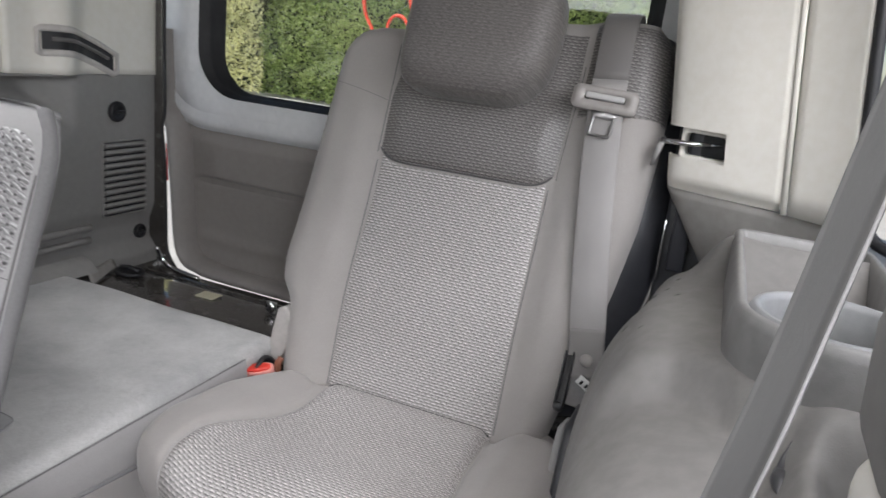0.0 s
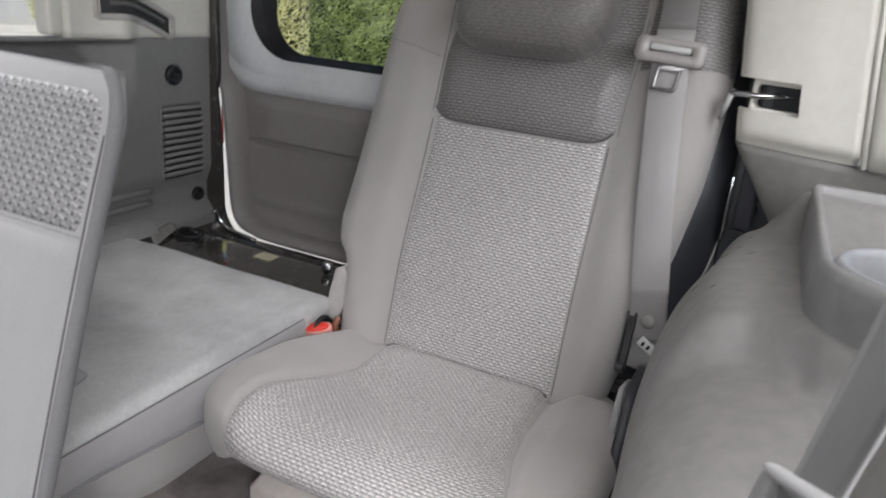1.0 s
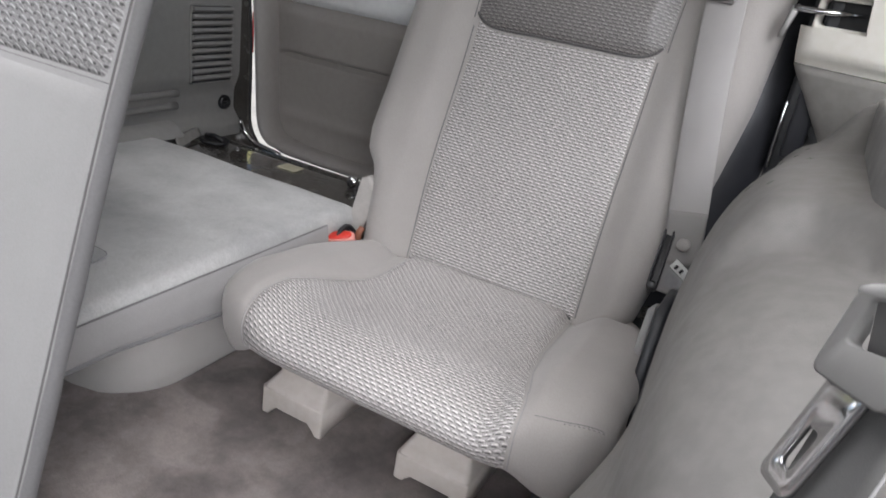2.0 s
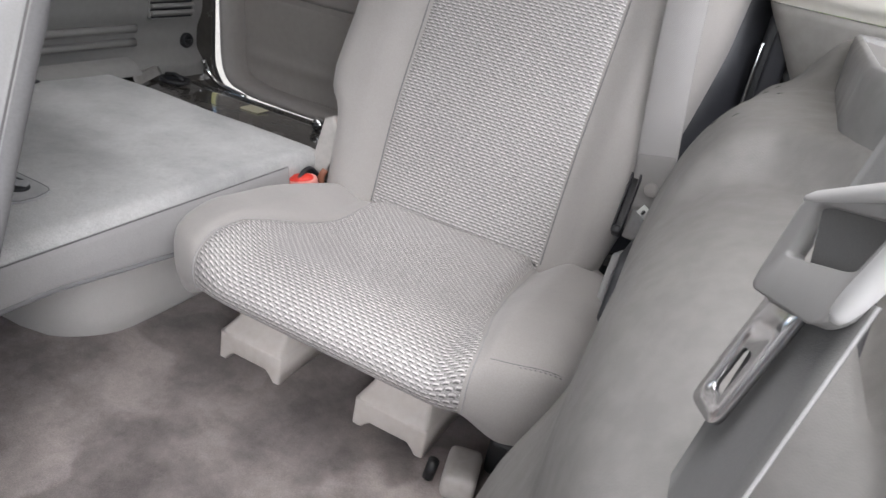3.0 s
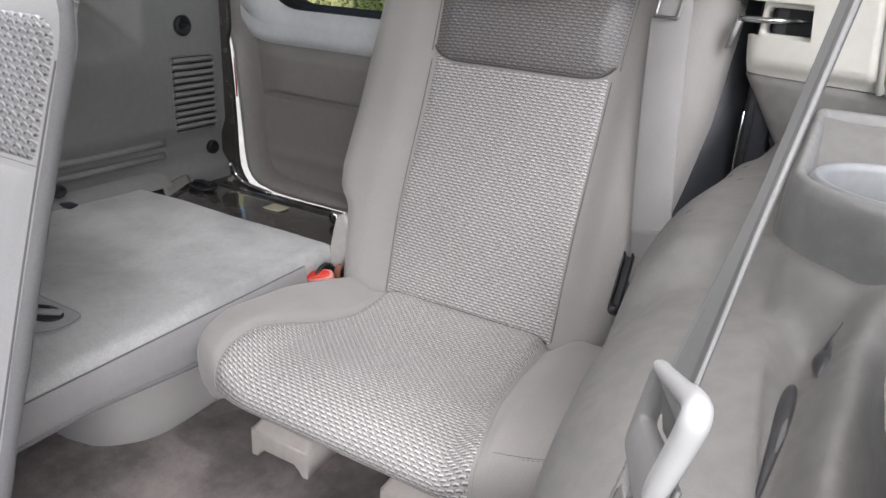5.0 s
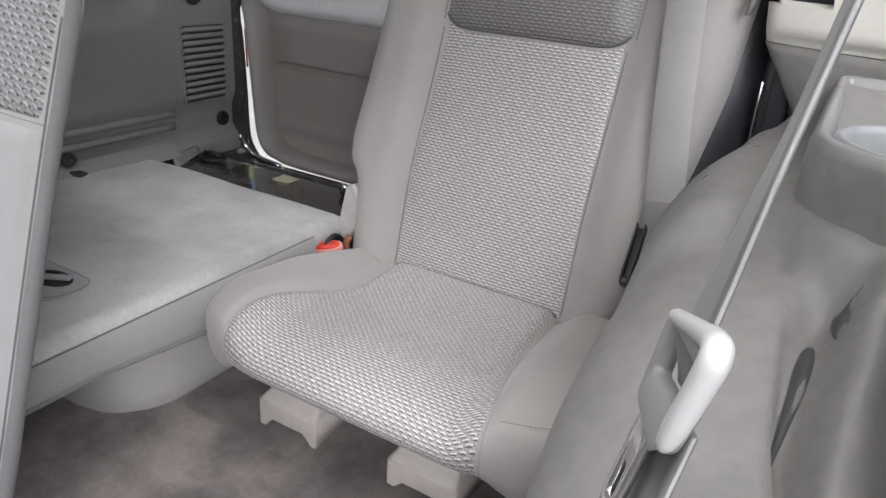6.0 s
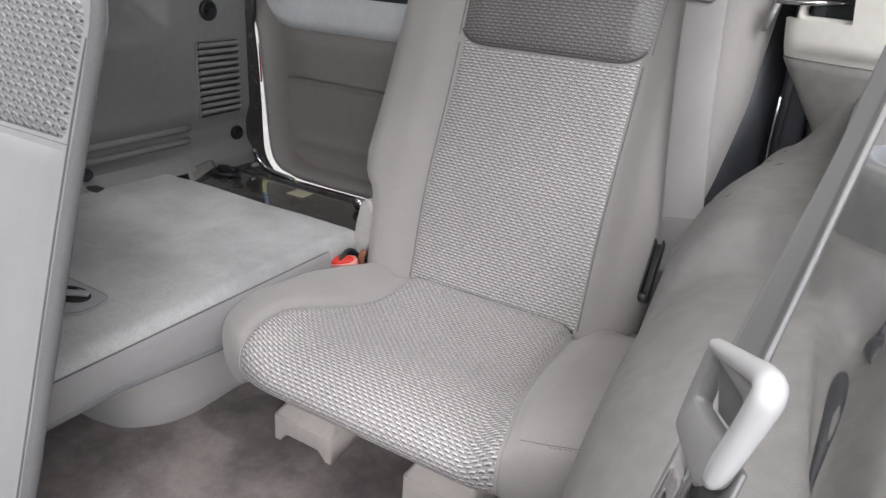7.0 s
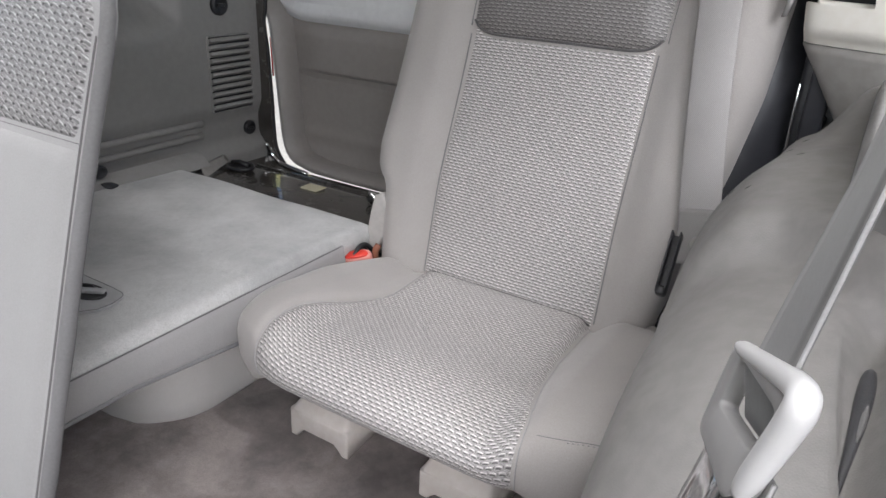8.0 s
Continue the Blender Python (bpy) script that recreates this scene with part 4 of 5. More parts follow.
# headrest
def headrest_rows():
    rows = []
    for j in range(25):
        v = j / 24
        a = math.pi * v
        s = 0.392 + 0.150 * (0.5 - 0.5 * math.cos(a) * abs(math.cos(a)) ** -0.45 if abs(math.cos(a)) > 1e-6 else 0.5)
        ring = math.sin(a) ** 0.34 if 0 < v < 1 else 0.0
        half = (0.094 - 0.012 * ease(0.1, 1.0, v)) * (0.25 + 0.75 * ring)
        half_right = (0.068 + 0.032 * ease(0.0, 0.6, v) - 0.010 * ease(0.7, 1.0, v)) * (0.25 + 0.75 * ring)
        thick = (0.036 + 0.012 * math.sin(a)) * (0.12 + 0.88 * ring)
        mid = 0.040 + 0.012 * v
        row = []
        for i in range(40):
            b = 2 * math.pi * i / 40
            cx, cy = math.cos(b), math.sin(b)
            row.append(back_point(0.004 + (half_right if cx > 0 else half) * math.copysign(abs(cx) ** 0.42, cx), s, mid + thick * math.copysign(abs(cy) ** 0.6, cy)))
        rows.append(row)
    return rows


pad_rows = headrest_rows()
pad_flat = [[(p.x, (p.z - 0.18) * COS + p.y * SIN) for p in row] for row in pad_rows]
part("headrest", shell(pad_rows, close_u=True, uv=pad_flat, caps=True), WOVEN_PAD, seat, "dark grey cloth headrest pillow")
for x in (-0.045, 0.05):
    part("headrest_post", tube([back_point(x, 0.40, 0.0), back_point(x, 0.44, 0.03)], 0.006, 10), STEEL, seat)

# seat cushion
PROFILE = smooth_line([(0, 0.05, 0.160), (0, 0.0, 0.176), (0, -0.06, 0.180), (0, -0.14, 0.187), (0, -0.205, 0.192), (0, -0.242, 0.187), (0, -0.262, 0.177), (0, -0.271, 0.163), (0, -0.264, 0.149), (0, -0.240, 0.141), (0, -0.10, 0.134), (0, 0.05, 0.125)], 8)
RUN = [0.0]
for p, q in zip(PROFILE, PROFILE[1:]):
    RUN.append(RUN[-1] + (q - p).length)


PANEL_RIGHT = [(-0.30, 0.152), (-0.24, 0.145), (-0.20, 0.135), (-0.16, 0.125), (-0.10, 0.117), (-0.05, 0.117), (0.0, 0.1175), (0.05, 0.115)]
PANEL_LEFT = [(-0.30, 0.152), (-0.24, 0.158), (-0.20, 0.153), (-0.16, 0.139), (-0.12, 0.122), (-0.08, 0.108), (-0.03, 0.104), (0.05, 0.106)]


def cushion_half(y):
    return 0.222 - 0.020 * ease(-0.06, 0.03, y)


def cushion_point(x, k, lift=0.0):
    """A place on the cushion: across, and the profile's point k (may lie between two)."""
    i = min(int(k), len(PROFILE) - 2)
    p = PROFILE[i].lerp(PROFILE[i + 1], k - i)
    along = (PROFILE[min(i + 1, len(PROFILE) - 1)] - PROFILE[max(i - 1, 0)]).normalized()
    out = Vector((0, along.z, -along.y))
    if k > 72:
        out = Vector((0, 0, -1))
    half = cushion_half(p.y) - (0.030 * ease(-0.11, -0.01, p.y) if x < 0 else 0.0)
    ax = abs(x)
    top = ease(0.148, 0.176, p.z)
    swell = (0.027 * ease(0.112, 0.158, ax) if x > 0 else 0.018 * ease(0.10, 0.165, ax)) * top * (1 - 0.3 * ease(-0.02, 0.05, p.y))
    back = 0.036 * max(0.0, (ax - 0.10) / 0.122) ** 2.2 * ease(-0.12, -0.25, p.y)
    shrink = round_off(half - ax, 0.032)
    swell -= 0.026 * ease(0.140, 0.185, ax) * (1 - ease(0.135, 0.165, p.z)) * ease(0.0, -0.15, p.y)
    # drawn in along the panel seams, and rolled down into the crease before the backrest
    seam_x = along_line(PANEL_RIGHT if x > 0 else PANEL_LEFT, p.y)
    swell -= 0.0040 * math.exp(-((ax - seam_x) / 0.007) ** 2) * top + 0.010 * math.exp(-((p.y + 0.002) / 0.011) ** 2) * top
    swell += 0.014 * (1 - ease(0.100, 0.128, ax)) * ease(-0.13, -0.02, p.y)
    q = Vector((x, p.y + back, p.z + swell)) + out * (lift - shrink)
    return q


SIDES = [-math.cos(math.pi * i / 150) * 0.4 + (2 * i / 150 - 1) * 0.6 for i in range(151)]
rows = []
for u in SIDES:
    rows.append([cushion_point(u * (cushion_half(PROFILE[k].y) - (0.030 * ease(-0.11, -0.01, PROFILE[k].y) if u < 0 else 0.0)), k) for k in range(len(PROFILE))])
base = part("cushion", shell(rows, close_u=True, caps=True), CLOTH, seat, "plain grey cloth seat cushion with side bolsters")
rows, flat = [], []
K0, K1 = 4.0, 66.0
for j in range(121):
    k = K0 + (K1 - K0) * j / 120
    i = int(k)
    y = PROFILE[i].y
    wl, wr = along_line(PANEL_LEFT, y), along_line(PANEL_RIGHT, y)
    run = RUN[i] + (RUN[i + 1] - RUN[i]) * (k - i)
    row, quv = [], []
    for i2 in range(61):
        x = -wl + (wl + wr) * i2 / 60
        edge = min(wr - x, wl + x, run - RUN[4])
        row.append(cushion_point(x, k, 0.0042 * (1 - math.exp(-edge / 0.005)) - 0.002))
        quv.append((x, -run))
    rows.append(row)
    flat.append(quv)
part("cushion_panel", shell([r[::-1] for r in rows], uv=[q[::-1] for q in flat]), WOVEN, base, "pale grey woven cushion panel, shiny at the front edge")
for sgn, side_line in ((-1, PANEL_LEFT), (1, PANEL_RIGHT)):
    pts = [cushion_point(sgn * along_line(side_line, PROFILE[int(k)].y), k, 0.0001) for k in [6 + 58 * i / 60 for i in range(61)]]
    part("cushion_seam", tube(pts, 0.0008, 6), SIDE_CLOTH, base)
pts = [cushion_point(0.158 + 0.055 * i / 20, 46.0, -0.0001) for i in range(21)]
# Dark tube paints the shade in the crease between cushion and backrest.
part("bight_crease_shade", tube([(x, -0.0106 + 0.42 * x * x, 0.1886 - 0.30 * x * x - 0.006 * ease(0.098, 0.112, abs(x))) for x in [-0.112 + 0.224 * i / 60 for i in range(61)]], 0.0014, 8), PIPING, base)
part("bolster_seam", tube(pts, 0.0004, 6), WELT_CLOTH, base)
for i in range(9):
    p, q = cushion_point(0.182 + 0.0038 * i, 46.8, 0.0004), cushion_point(0.1842 + 0.0038 * i, 46.8, 0.0004)
    part("stitch", tube([p, q], 0.0007, 5), BELT, base)


# folding legs under the cushion
def seat_leg(x):
    upper = block((0.072, 0.085, 0.085), (x, -0.112, 0.084), 0.008, 3)
    rows = []
    for w, dy, z in ((0.074, 0.0, 0.062), (0.075, 0.002, 0.050), (0.082, 0.012, 0.043), (0.089, 0.019, 0.037), (0.0905, 0.0205, 0.030)):
        rows.append([(x + a, b, z) for a, b in rounded(-w / 2, -0.158 - dy, w / 2, -0.078, 0.007, 4)])
    hood = shell(rows, close_u=True, caps=True)
    skirt_out = [(-0.0455, -0.003), (-0.036, -0.003), (-0.031, 0.004), (-0.024, 0.0105), (0.024, 0.0105), (0.031, 0.004), (0.036, -0.003), (0.0455, -0.003), (0.0455, 0.036), (-0.0455, 0.036)]
    foot = prism(skirt_out, 0.095, Matrix.Translation((x, -0.179, 0.0)), 0.003, 3)
    leg = part("leg", joined(upper, hood, foot), LEG_COVER, seat, "pale stone plastic leg cover")
    part("slot", block((0.056, 0.004, 0.012), (x, -0.150, 0.004), 0.001), BLACK, leg)
    part("strut", block((0.05, 0.02, 0.06), (x, -0.08, 0.075), 0.004), DULL_STEEL, leg)


seat_leg(-0.150)
seat_leg(0.044)

# red buckle and black stalk at the inner side
buckle = empty("belt_buckle", (-0.203, -0.030, 0.17), "black belt buckle with a bright red oval button", "seat belt buckle", "belt buckles")
AIM = Matrix.Translation((-0.2035, -0.0340, 0.1880)) @ pose(0, 0, 0, 20, 0, 0) @ pose(0, 0, 0, 0, -4, 27)


def oval_pad(half, deep, levels):
    """A rounded lozenge lying flat: rings of an oval, each with its size and height."""
    rows = [[(half * k * math.copysign(abs(math.cos(a)) ** 0.75, math.cos(a)), deep * k * math.copysign(abs(math.sin(a)) ** 0.75, math.sin(a)), h) for a in [2 * math.pi * i / 28 for i in range(28)]] for k, h in levels]
    bm = shell(rows, close_u=True, caps=True)
    bmesh.ops.transform(bm, matrix=AIM, verts=bm.verts)
    return bm


part("case", block((0.032, 0.018, 0.040), (-0.2045, -0.022, 0.168), 0.005, 3, pose(0, 0, 0, -20, 0, 27)), BLACK, buckle)
part("button_rim", oval_pad(0.0205, 0.0105, ((0.86, -0.010), (0.98, -0.006), (1.0, 0.0), (0.96, 0.003), (0.86, 0.0042), (0.80, 0.0032))), RIM_RED, buckle, "faded red button surround")
part("button", oval_pad(0.0165, 0.0072, ((1.0, 0.001), (1.0, 0.0042), (0.92, 0.0058), (0.6, 0.0062))), RED, buckle, "red press button")
part("stalk", block((0.03, 0.07, 0.012), (-0.205, 0.015, 0.160), 0.003, 2, pose(0, 0, 0, -10, 0, 5)), BLACK, buckle)
part("cord", tube(smooth_line([(-0.188, -0.012, 0.176), (-0.1865, -0.016, 0.194), (-0.184, -0.012, 0.203)], 6), 0.0045, 8), COPPER, buckle, "rust-brown sheathed cord")
wires = empty("wire_loom", (-0.23, -0.01, 0.17), "tangle of black wires beside the buckle", "wires")
for i in range(5):
    a = -0.2105 - 0.0042 * i
    part("wire", tube(smooth_line([(a + 0.004, -0.048, 0.172), (a + 0.006, -0.036 + 0.004 * i, 0.192 - 0.003 * i), (a + 0.005, -0.016, 0.199 - 0.004 * i), (a + 0.008, 0.004, 0.182)], 6), 0.0032, 6), BLACK, wires)
    part("wire", tube(smooth_line([(a, -0.045, 0.165), (a - 0.006, -0.022, 0.184 - 0.003 * i), (a + 0.006, 0.004, 0.176), (a, 0.03, 0.165)], 6), 0.0040, 6), BLACK, wires)

# seat belt of the upright seat
belt = empty("rear_seat_belt", (0.17, 0.1, 0.6), "grey seat belt hanging down over the rear seat", "seat belt", "seat belts")
path = [(0.160, 0.535, -0.055), (0.1615, 0.534, -0.018), (0.163, 0.508, 0.020), (0.166, 0.43, 0.030), (0.173, 0.35, 0.030), (0.185, 0.26, 0.031), (0.197, 0.185, 0.031), (0.2045, 0.14, 0.031), (0.2105, 0.098, 0.028)]
pts = smooth_line([back_point(*p) for p in path], 8)
strap = part("strap", ribbon(pts[23:-10], (1, -0.04, 0.05), 0.041, 0.0022), BELT, belt)
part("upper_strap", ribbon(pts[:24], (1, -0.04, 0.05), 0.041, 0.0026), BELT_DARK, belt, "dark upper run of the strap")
# Same webbing; the shade above the anchor is put into a darker tone.
part("shaded_strap", ribbon(pts[-12:], (1, -0.04, 0.05), 0.040, 0.0042), BELT_SHADED, belt, "lower strap end, its shade put into darker webbing")
plate = part("tongue_grip", framed(rounded(-0.0375, -0.0135, 0.0375, 0.0135, 0.007), rounded(-0.0235, -0.003, 0.0235, 0.006, 0.0028), 0.010, Matrix.Translation(back_point(0.1655, 0.414, 0.040)) @ pose(0, 0, 0, -16.6, 3, 0)), PLATE_PLASTIC, belt, "grey plastic tongue grip")
part("grip_bar", block((0.046, 0.007, 0.008), back_point(0.1655, 0.4175, 0.036), 0.003, 3, pose(0, 0, 0, -16.6, 3, 0)), TONGUE_PLASTIC, plate)
part("tongue", framed([(-0.016, -0.020), (0.012, -0.020), (0.015, -0.016), (0.016, 0.010), (0.022, 0.016), (-0.020, 0.016), (-0.016, 0.010), (-0.0165, -0.016)], [(-0.012, -0.016), (0.008, -0.016), (0.011, -0.013), (0.012, 0.004), (0.011, 0.006), (-0.011, 0.006), (-0.012, 0.004), (-0.0125, -0.013)], 0.002, Matrix.Translation(back_point(0.168, 0.388, 0.036)) @ pose(0, 0, 0, -16.6, 3, 0) @ Matrix.Scale(0.85, 4)), DULL_STEEL, belt, "steel tongue")
anchor = part("anchor_plate", block((0.034, 0.004, 0.05), (0.211, 0.010, 0.268), 0.002, 2, pose(0, 0, 0, -16, 0, -10)), DULL_STEEL, belt)
part("stop_button", tube([back_point(0.2085, 0.120, 0.0300), back_point(0.2085, 0.120, 0.0335), back_point(0.2085, 0.120, 0.0350)], [0.0075, 0.0075, 0.0050], 16), PLATE_PLASTIC, belt, "round pale stop button")
tagp = part("belt_label", block((0.024, 0.002, 0.011), (0.2150, -0.0085, 0.2800), 0.0004, 1, pose(0, 0, 0, -10, 28, -10)), PAPER, belt, "small white printed label")
for i in range(3):
    part("label_mark", block((0.003, 0.001, 0.005), (0.2092 + 0.006 * i, -0.0100, 0.2828 - 0.0030 * i), 0, 1, pose(0, 0, 0, -10, 28, -10)), BLACK, tagp)
guide = empty("recliner_lever", (0.197, -0.07, 0.30), "black channel-shaped recliner lever at the seat side", "lever")
LA, LB = Vector((0.1965, -0.043, 0.326)), Vector((0.1985, -0.078, 0.284))
way = (LA - LB).normalized()
lever_m = Matrix.Translation((LA + LB) / 2) @ Matrix((Vector((1, 0, 0)), way.cross(Vector((1, 0, 0))), way)).transposed().to_4x4()
lever_bits = joined(block((0.0020, 0.013, 0.060), (-0.0040, 0, 0), 0.0008, 2), block((0.0020, 0.013, 0.060), (0.0040, 0, 0), 0.0008, 2), block((0.007, 0.005, 0.056), (0, 0.004, 0), 0.001, 2), block((0.010, 0.014, 0.009), (0, 0, -0.030), 0.003, 2))
bmesh.ops.transform(lever_bits, matrix=lever_m, verts=lever_bits.verts)
part("channel", lever_bits, BLACK, guide)
part("side_cover", prism([(-0.085, 0.140), (-0.010, 0.140), (-0.006, 0.235), (-0.062, 0.252), (-0.078, 0.225)], 0.008, Matrix.Translation((0.2075, 0, 0)) @ pose(0, 0, 0, 0, 0, 90), 0.003, 2), SIDE_CLOTH, seat, "grey side cover below the lever")
part("side_shield", prism([(-0.13, 0.03), (0.07, 0.03), (0.07, 0.20), (0.03, 0.235), (-0.02, 0.262), (-0.088, 0.266), (-0.100, 0.235), (-0.13, 0.17)], 0.012, Matrix.Translation((0.222, 0, 0)) @ pose(0, 0, 0, 0, 0, 90), 0.004, 3), DARK_SHELL, seat, "dark plastic side shield")

# latch rod between backrest and pillar
latch = empty("latch_rod", (0.25, 0.09, 0.56), "bright steel latch rod reaching into the pillar slot", "latch")
part("rod", tube([(0.235, 0.086, 0.5525), (0.262, 0.084, 0.5525), (0.308, 0.095, 0.555)], [0.0034, 0.0030, 0.0014], 12), STEEL, latch)
part("hook", prism([(-0.007, -0.026), (-0.001, -0.024), (0.006, 0.004), (0.004, 0.009), (-0.002, 0.006)], 0.008, Matrix.Translation((0.2345, 0.084, 0.548)), 0.0015, 2), DULL_STEEL, latch)

# ---- folded rear seat: carpeted deck on its stowed cushion ----
stowed = empty("folded_rear_seat", (-0.41, -0.25, 0), "third-row seat folded flat under a grey carpeted deck", "folded seat", "third-row seats")
DX0, DX1, DY0, DY1, DZ = -0.612, -0.213, -0.56, 0.016, 0.220


def deck_height(x, y):
    dip = 0.0025 * noise.noise((x * 9, y * 9, 2.0))
    edge = min(x - DX0, DX1 - x, y - DY0, DY1 - y)
    return DZ + dip - round_off(edge, 0.017)


rows = []
for j in range(61):
    v = j / 60
    y = DY0 + (DY1 - DY0) * (0.5 - 0.5 * math.cos(math.pi * v)) * 0.5 + (DY1 - DY0) * v * 0.5
    top = []
    for i in range(49):
        u = i / 48
        x = DX0 + (DX1 - DX0) * ((0.5 - 0.5 * math.cos(math.pi * u)) * 0.5 + u * 0.5)
        top.append((x, y, deck_height(x, y)))
    rows.append([(DX0, y, 0.172)] + top + [(DX1, y, 0.200), (DX1 - 0.004, y, 0.172)])
part("deck", shell(rows, close_u=True, caps=True), DECK_CARPET, stowed, "grey carpeted deck panel")
WELT = [(-0.56, 0.168), (-0.37, 0.1685), (-0.233, 0.153), (0.02, 0.146)]
YS = [DY0 + 0.004 + (-0.055 - DY0) * i / 40 for i in range(41)]
side_rows = []
for y in YS:
    low = along_line(WELT, y)
    side_rows.append([(DX1 - 0.010, y, 0.2085), (DX1 - 0.001, y, 0.2075)] + [(DX1 + 0.0015 + 0.003 * math.sin(math.pi * v) + 0.0012 * noise.noise((y * 14, v * 3, 6.0)), y, 0.2065 - (0.2065 - low) * v) for v in [k / 8 for k in range(9)]] + [(DX1 - 0.006, y, low - 0.003), (DX1 - 0.03, y, low - 0.004)])
part("side_panel", shell(side_rows), SIDE_CLOTH, stowed, "grey cloth side of the folded backrest")
part("deck_edge_seam", tube([(DX1 + 0.0003, y, 0.2070) for y in YS], 0.0008, 6), PIPING, stowed)
part("deck_welt", tube([(DX1 + 0.0008, y, along_line(WELT, y) - 0.001) for y in YS], 0.0030, 8), WELT_CLOTH, stowed)
skirt = [[(DX1 - 0.004 - 0.02 * w, y, along_line(WELT, y) - 0.004 - 0.012 * w) for w in (0, 0.5, 1.0, 2.0)] for y in YS]
part("skirt", shell(skirt), STOWED_CLOTH, stowed)
rows = []
for j in range(33):
    v = j / 32
    ang = math.pi * v
    y = -0.29 + 0.29 * v
    nose = math.sqrt(max(0.0, 1 - (1 - min(1.0, v / 0.32)) ** 2))
    x1 = -0.395 + 0.090 * nose
    rows.append([(-0.60, y, 0.0), (-0.60, y, 0.16), (x1 - 0.05, y, 0.168), (x1 - 0.02, y, 0.160), (x1 - 0.003, y, 0.13), (x1 + 0.004, y, 0.08), (x1 + 0.004, y, 0.03), (x1, y, 0.008), (x1 - 0.01, y, -0.004)])
part("stowed_cushion", shell(rows, close_u=True, caps=True), STOWED_CLOTH, stowed, "pale grey end of the stowed cushion")
# latch plate in the deck
plate_out = [(-0.412, -0.345), (-0.402, -0.380), (-0.340, -0.384), (-0.305, -0.376), (-0.291, -0.361), (-0.282, -0.349), (-0.281, -0.334), (-0.285, -0.321), (-0.288, -0.316), (-0.294, -0.313), (-0.308, -0.312), (-0.337, -0.312), (-0.365, -0.312), (-0.407, -0.313)]
HX, HY = -0.324, -0.333
well_in = [(HX + 0.024 * math.cos(a), HY + 0.013 * math.sin(a)) for a in [math.atan2(z - HY, x - HX) for x, z in plate_out]]
handle = part("handle_plate", framed(plate_out, well_in, 0.003, Matrix.Translation((0, 0, DZ + 0.0030)) @ pose(0, 0, 0, -90, 0, 0)), DECK_PLATE, stowed, "grey plastic release plate", False)
part("plate_edge", tube([(x, y, DZ + 0.0030) for x, y in plate_out + plate_out[:1]], 0.0005, 6), WELT_CLOTH, handle)
rim = [[(HX + rx * math.cos(a), HY + ry * math.sin(a), DZ + h) for a in [2 * math.pi * k / 28 for k in range(28)]] for rx, ry, h in ((0.026, 0.0150, 0.0030), (0.0245, 0.0136, 0.0038), (0.022, 0.0118, 0.0030), (0.021, 0.011, -0.012))]
part("well", shell(rim, close_u=True, caps=True), BLACK, handle, "dark oval finger well")
part("paddle", block((0.040, 0.009, 0.006), (HX - 0.001, HY, DZ + 0.0035), 0.0025, 3, pose(0, 0, 0, 0, 0, 30)), DECK_PLATE, handle, "grey release paddle")
clip = empty("trim_clip", (-0.612, -0.122, 0.235), "round dark grey trim clip with a small tab", "trim clip")
rows = [[(-0.612 + h, -0.124 + r * math.cos(a), 0.243 + r * 0.8 * math.sin(a)) for a in [2 * math.pi * k / 20 for k in range(20)]] for r, h in ((0.0125, 0.0), (0.0118, 0.0050), (0.0085, 0.0065), (0.0070, 0.0035), (0.0015, 0.0035))]
part("cap", shell(rows, close_u=True, caps=True), DARK_SHELL, clip)
part("tab", block((0.020, 0.018, 0.005), (-0.598, -0.119, 0.2235), 0.002, 2, pose(0, 0, 0, 0, 12, 20)), DARK_SHELL, clip)

# ---- second-row bench seat, seen from the front ----
bench = empty("second_row_car_seat", (-0.4, -0.45, 0), "grey second-row seat with coarse woven upper panel", "car seat")
TILT_B = math.atan2(0.0344, 0.1)
SB, CB = math.sin(TILT_B), math.cos(TILT_B)


def bench_point(x, s, d):
    return Vector((x, -0.574 + s * SB - d * CB, 0.0 + s * CB + d * SB))


BX0, BX1, BS1 = -0.62, -0.118, 0.585


def bench_edge(s):
    return BX1 + 0.012 * (1 - ease(0.1, 0.5, s))


rows = []
for j in range(49):
    s = 0.10 + (BS1 - 0.15) * j / 24 if j < 24 else BS1 - 0.05 + 0.05 * math.sin(math.pi / 2 * (j - 24) / 24)
    f = []
    x1 = bench_edge(s) - round_off(BS1 - s, 0.045)
    for i in range(41):
        u = i / 40
        u = 0.5 * u + 0.5 * (0.5 - 0.5 * math.cos(math.pi * u))
        x = BX0 + (x1 - BX0) * u
        f.append(bench_point(x, s, 0.004 - round_off(x1 - x, 0.007) - round_off(BS1 - s, 0.028)))
    b = [bench_point(x1 - 0.007, s, -0.0065), bench_point(x1 - 0.045, s, -0.026), bench_point(x1 - 0.10, s, -0.050), bench_point(x1 - 0.19, s, -0.080), bench_point(BX0, s, -0.105)]
    rows.append(f + b)
part("backrest", shell(rows, close_u=True, caps=True), BENCH_CLOTH, bench, "plain grey cloth backrest")


def bench_patch(name, x1, s0, s1, material, label):
    rows, flat = [], []
    for j in range(41):
        s = s0 + (s1 - s0) * j / 40
        row, quv = [], []
        for i in range(51):
            x = BX0 + 0.02 + (x1(s) - BX0 - 0.02) * i / 50
            edge = min(x1(s) - x, s - s0, s1 - s)
            row.append(bench_point(x, s, 0.004 + 0.0040 * (1 - math.exp(-edge / 0.004)) - 0.0018 - round_off(BS1 - s, 0.028)))
            quv.append((x * 0.72, s * 0.72))
        rows.append(row)
        flat.append(quv)
    return part(name, shell(rows, uv=flat), material, bench, label)


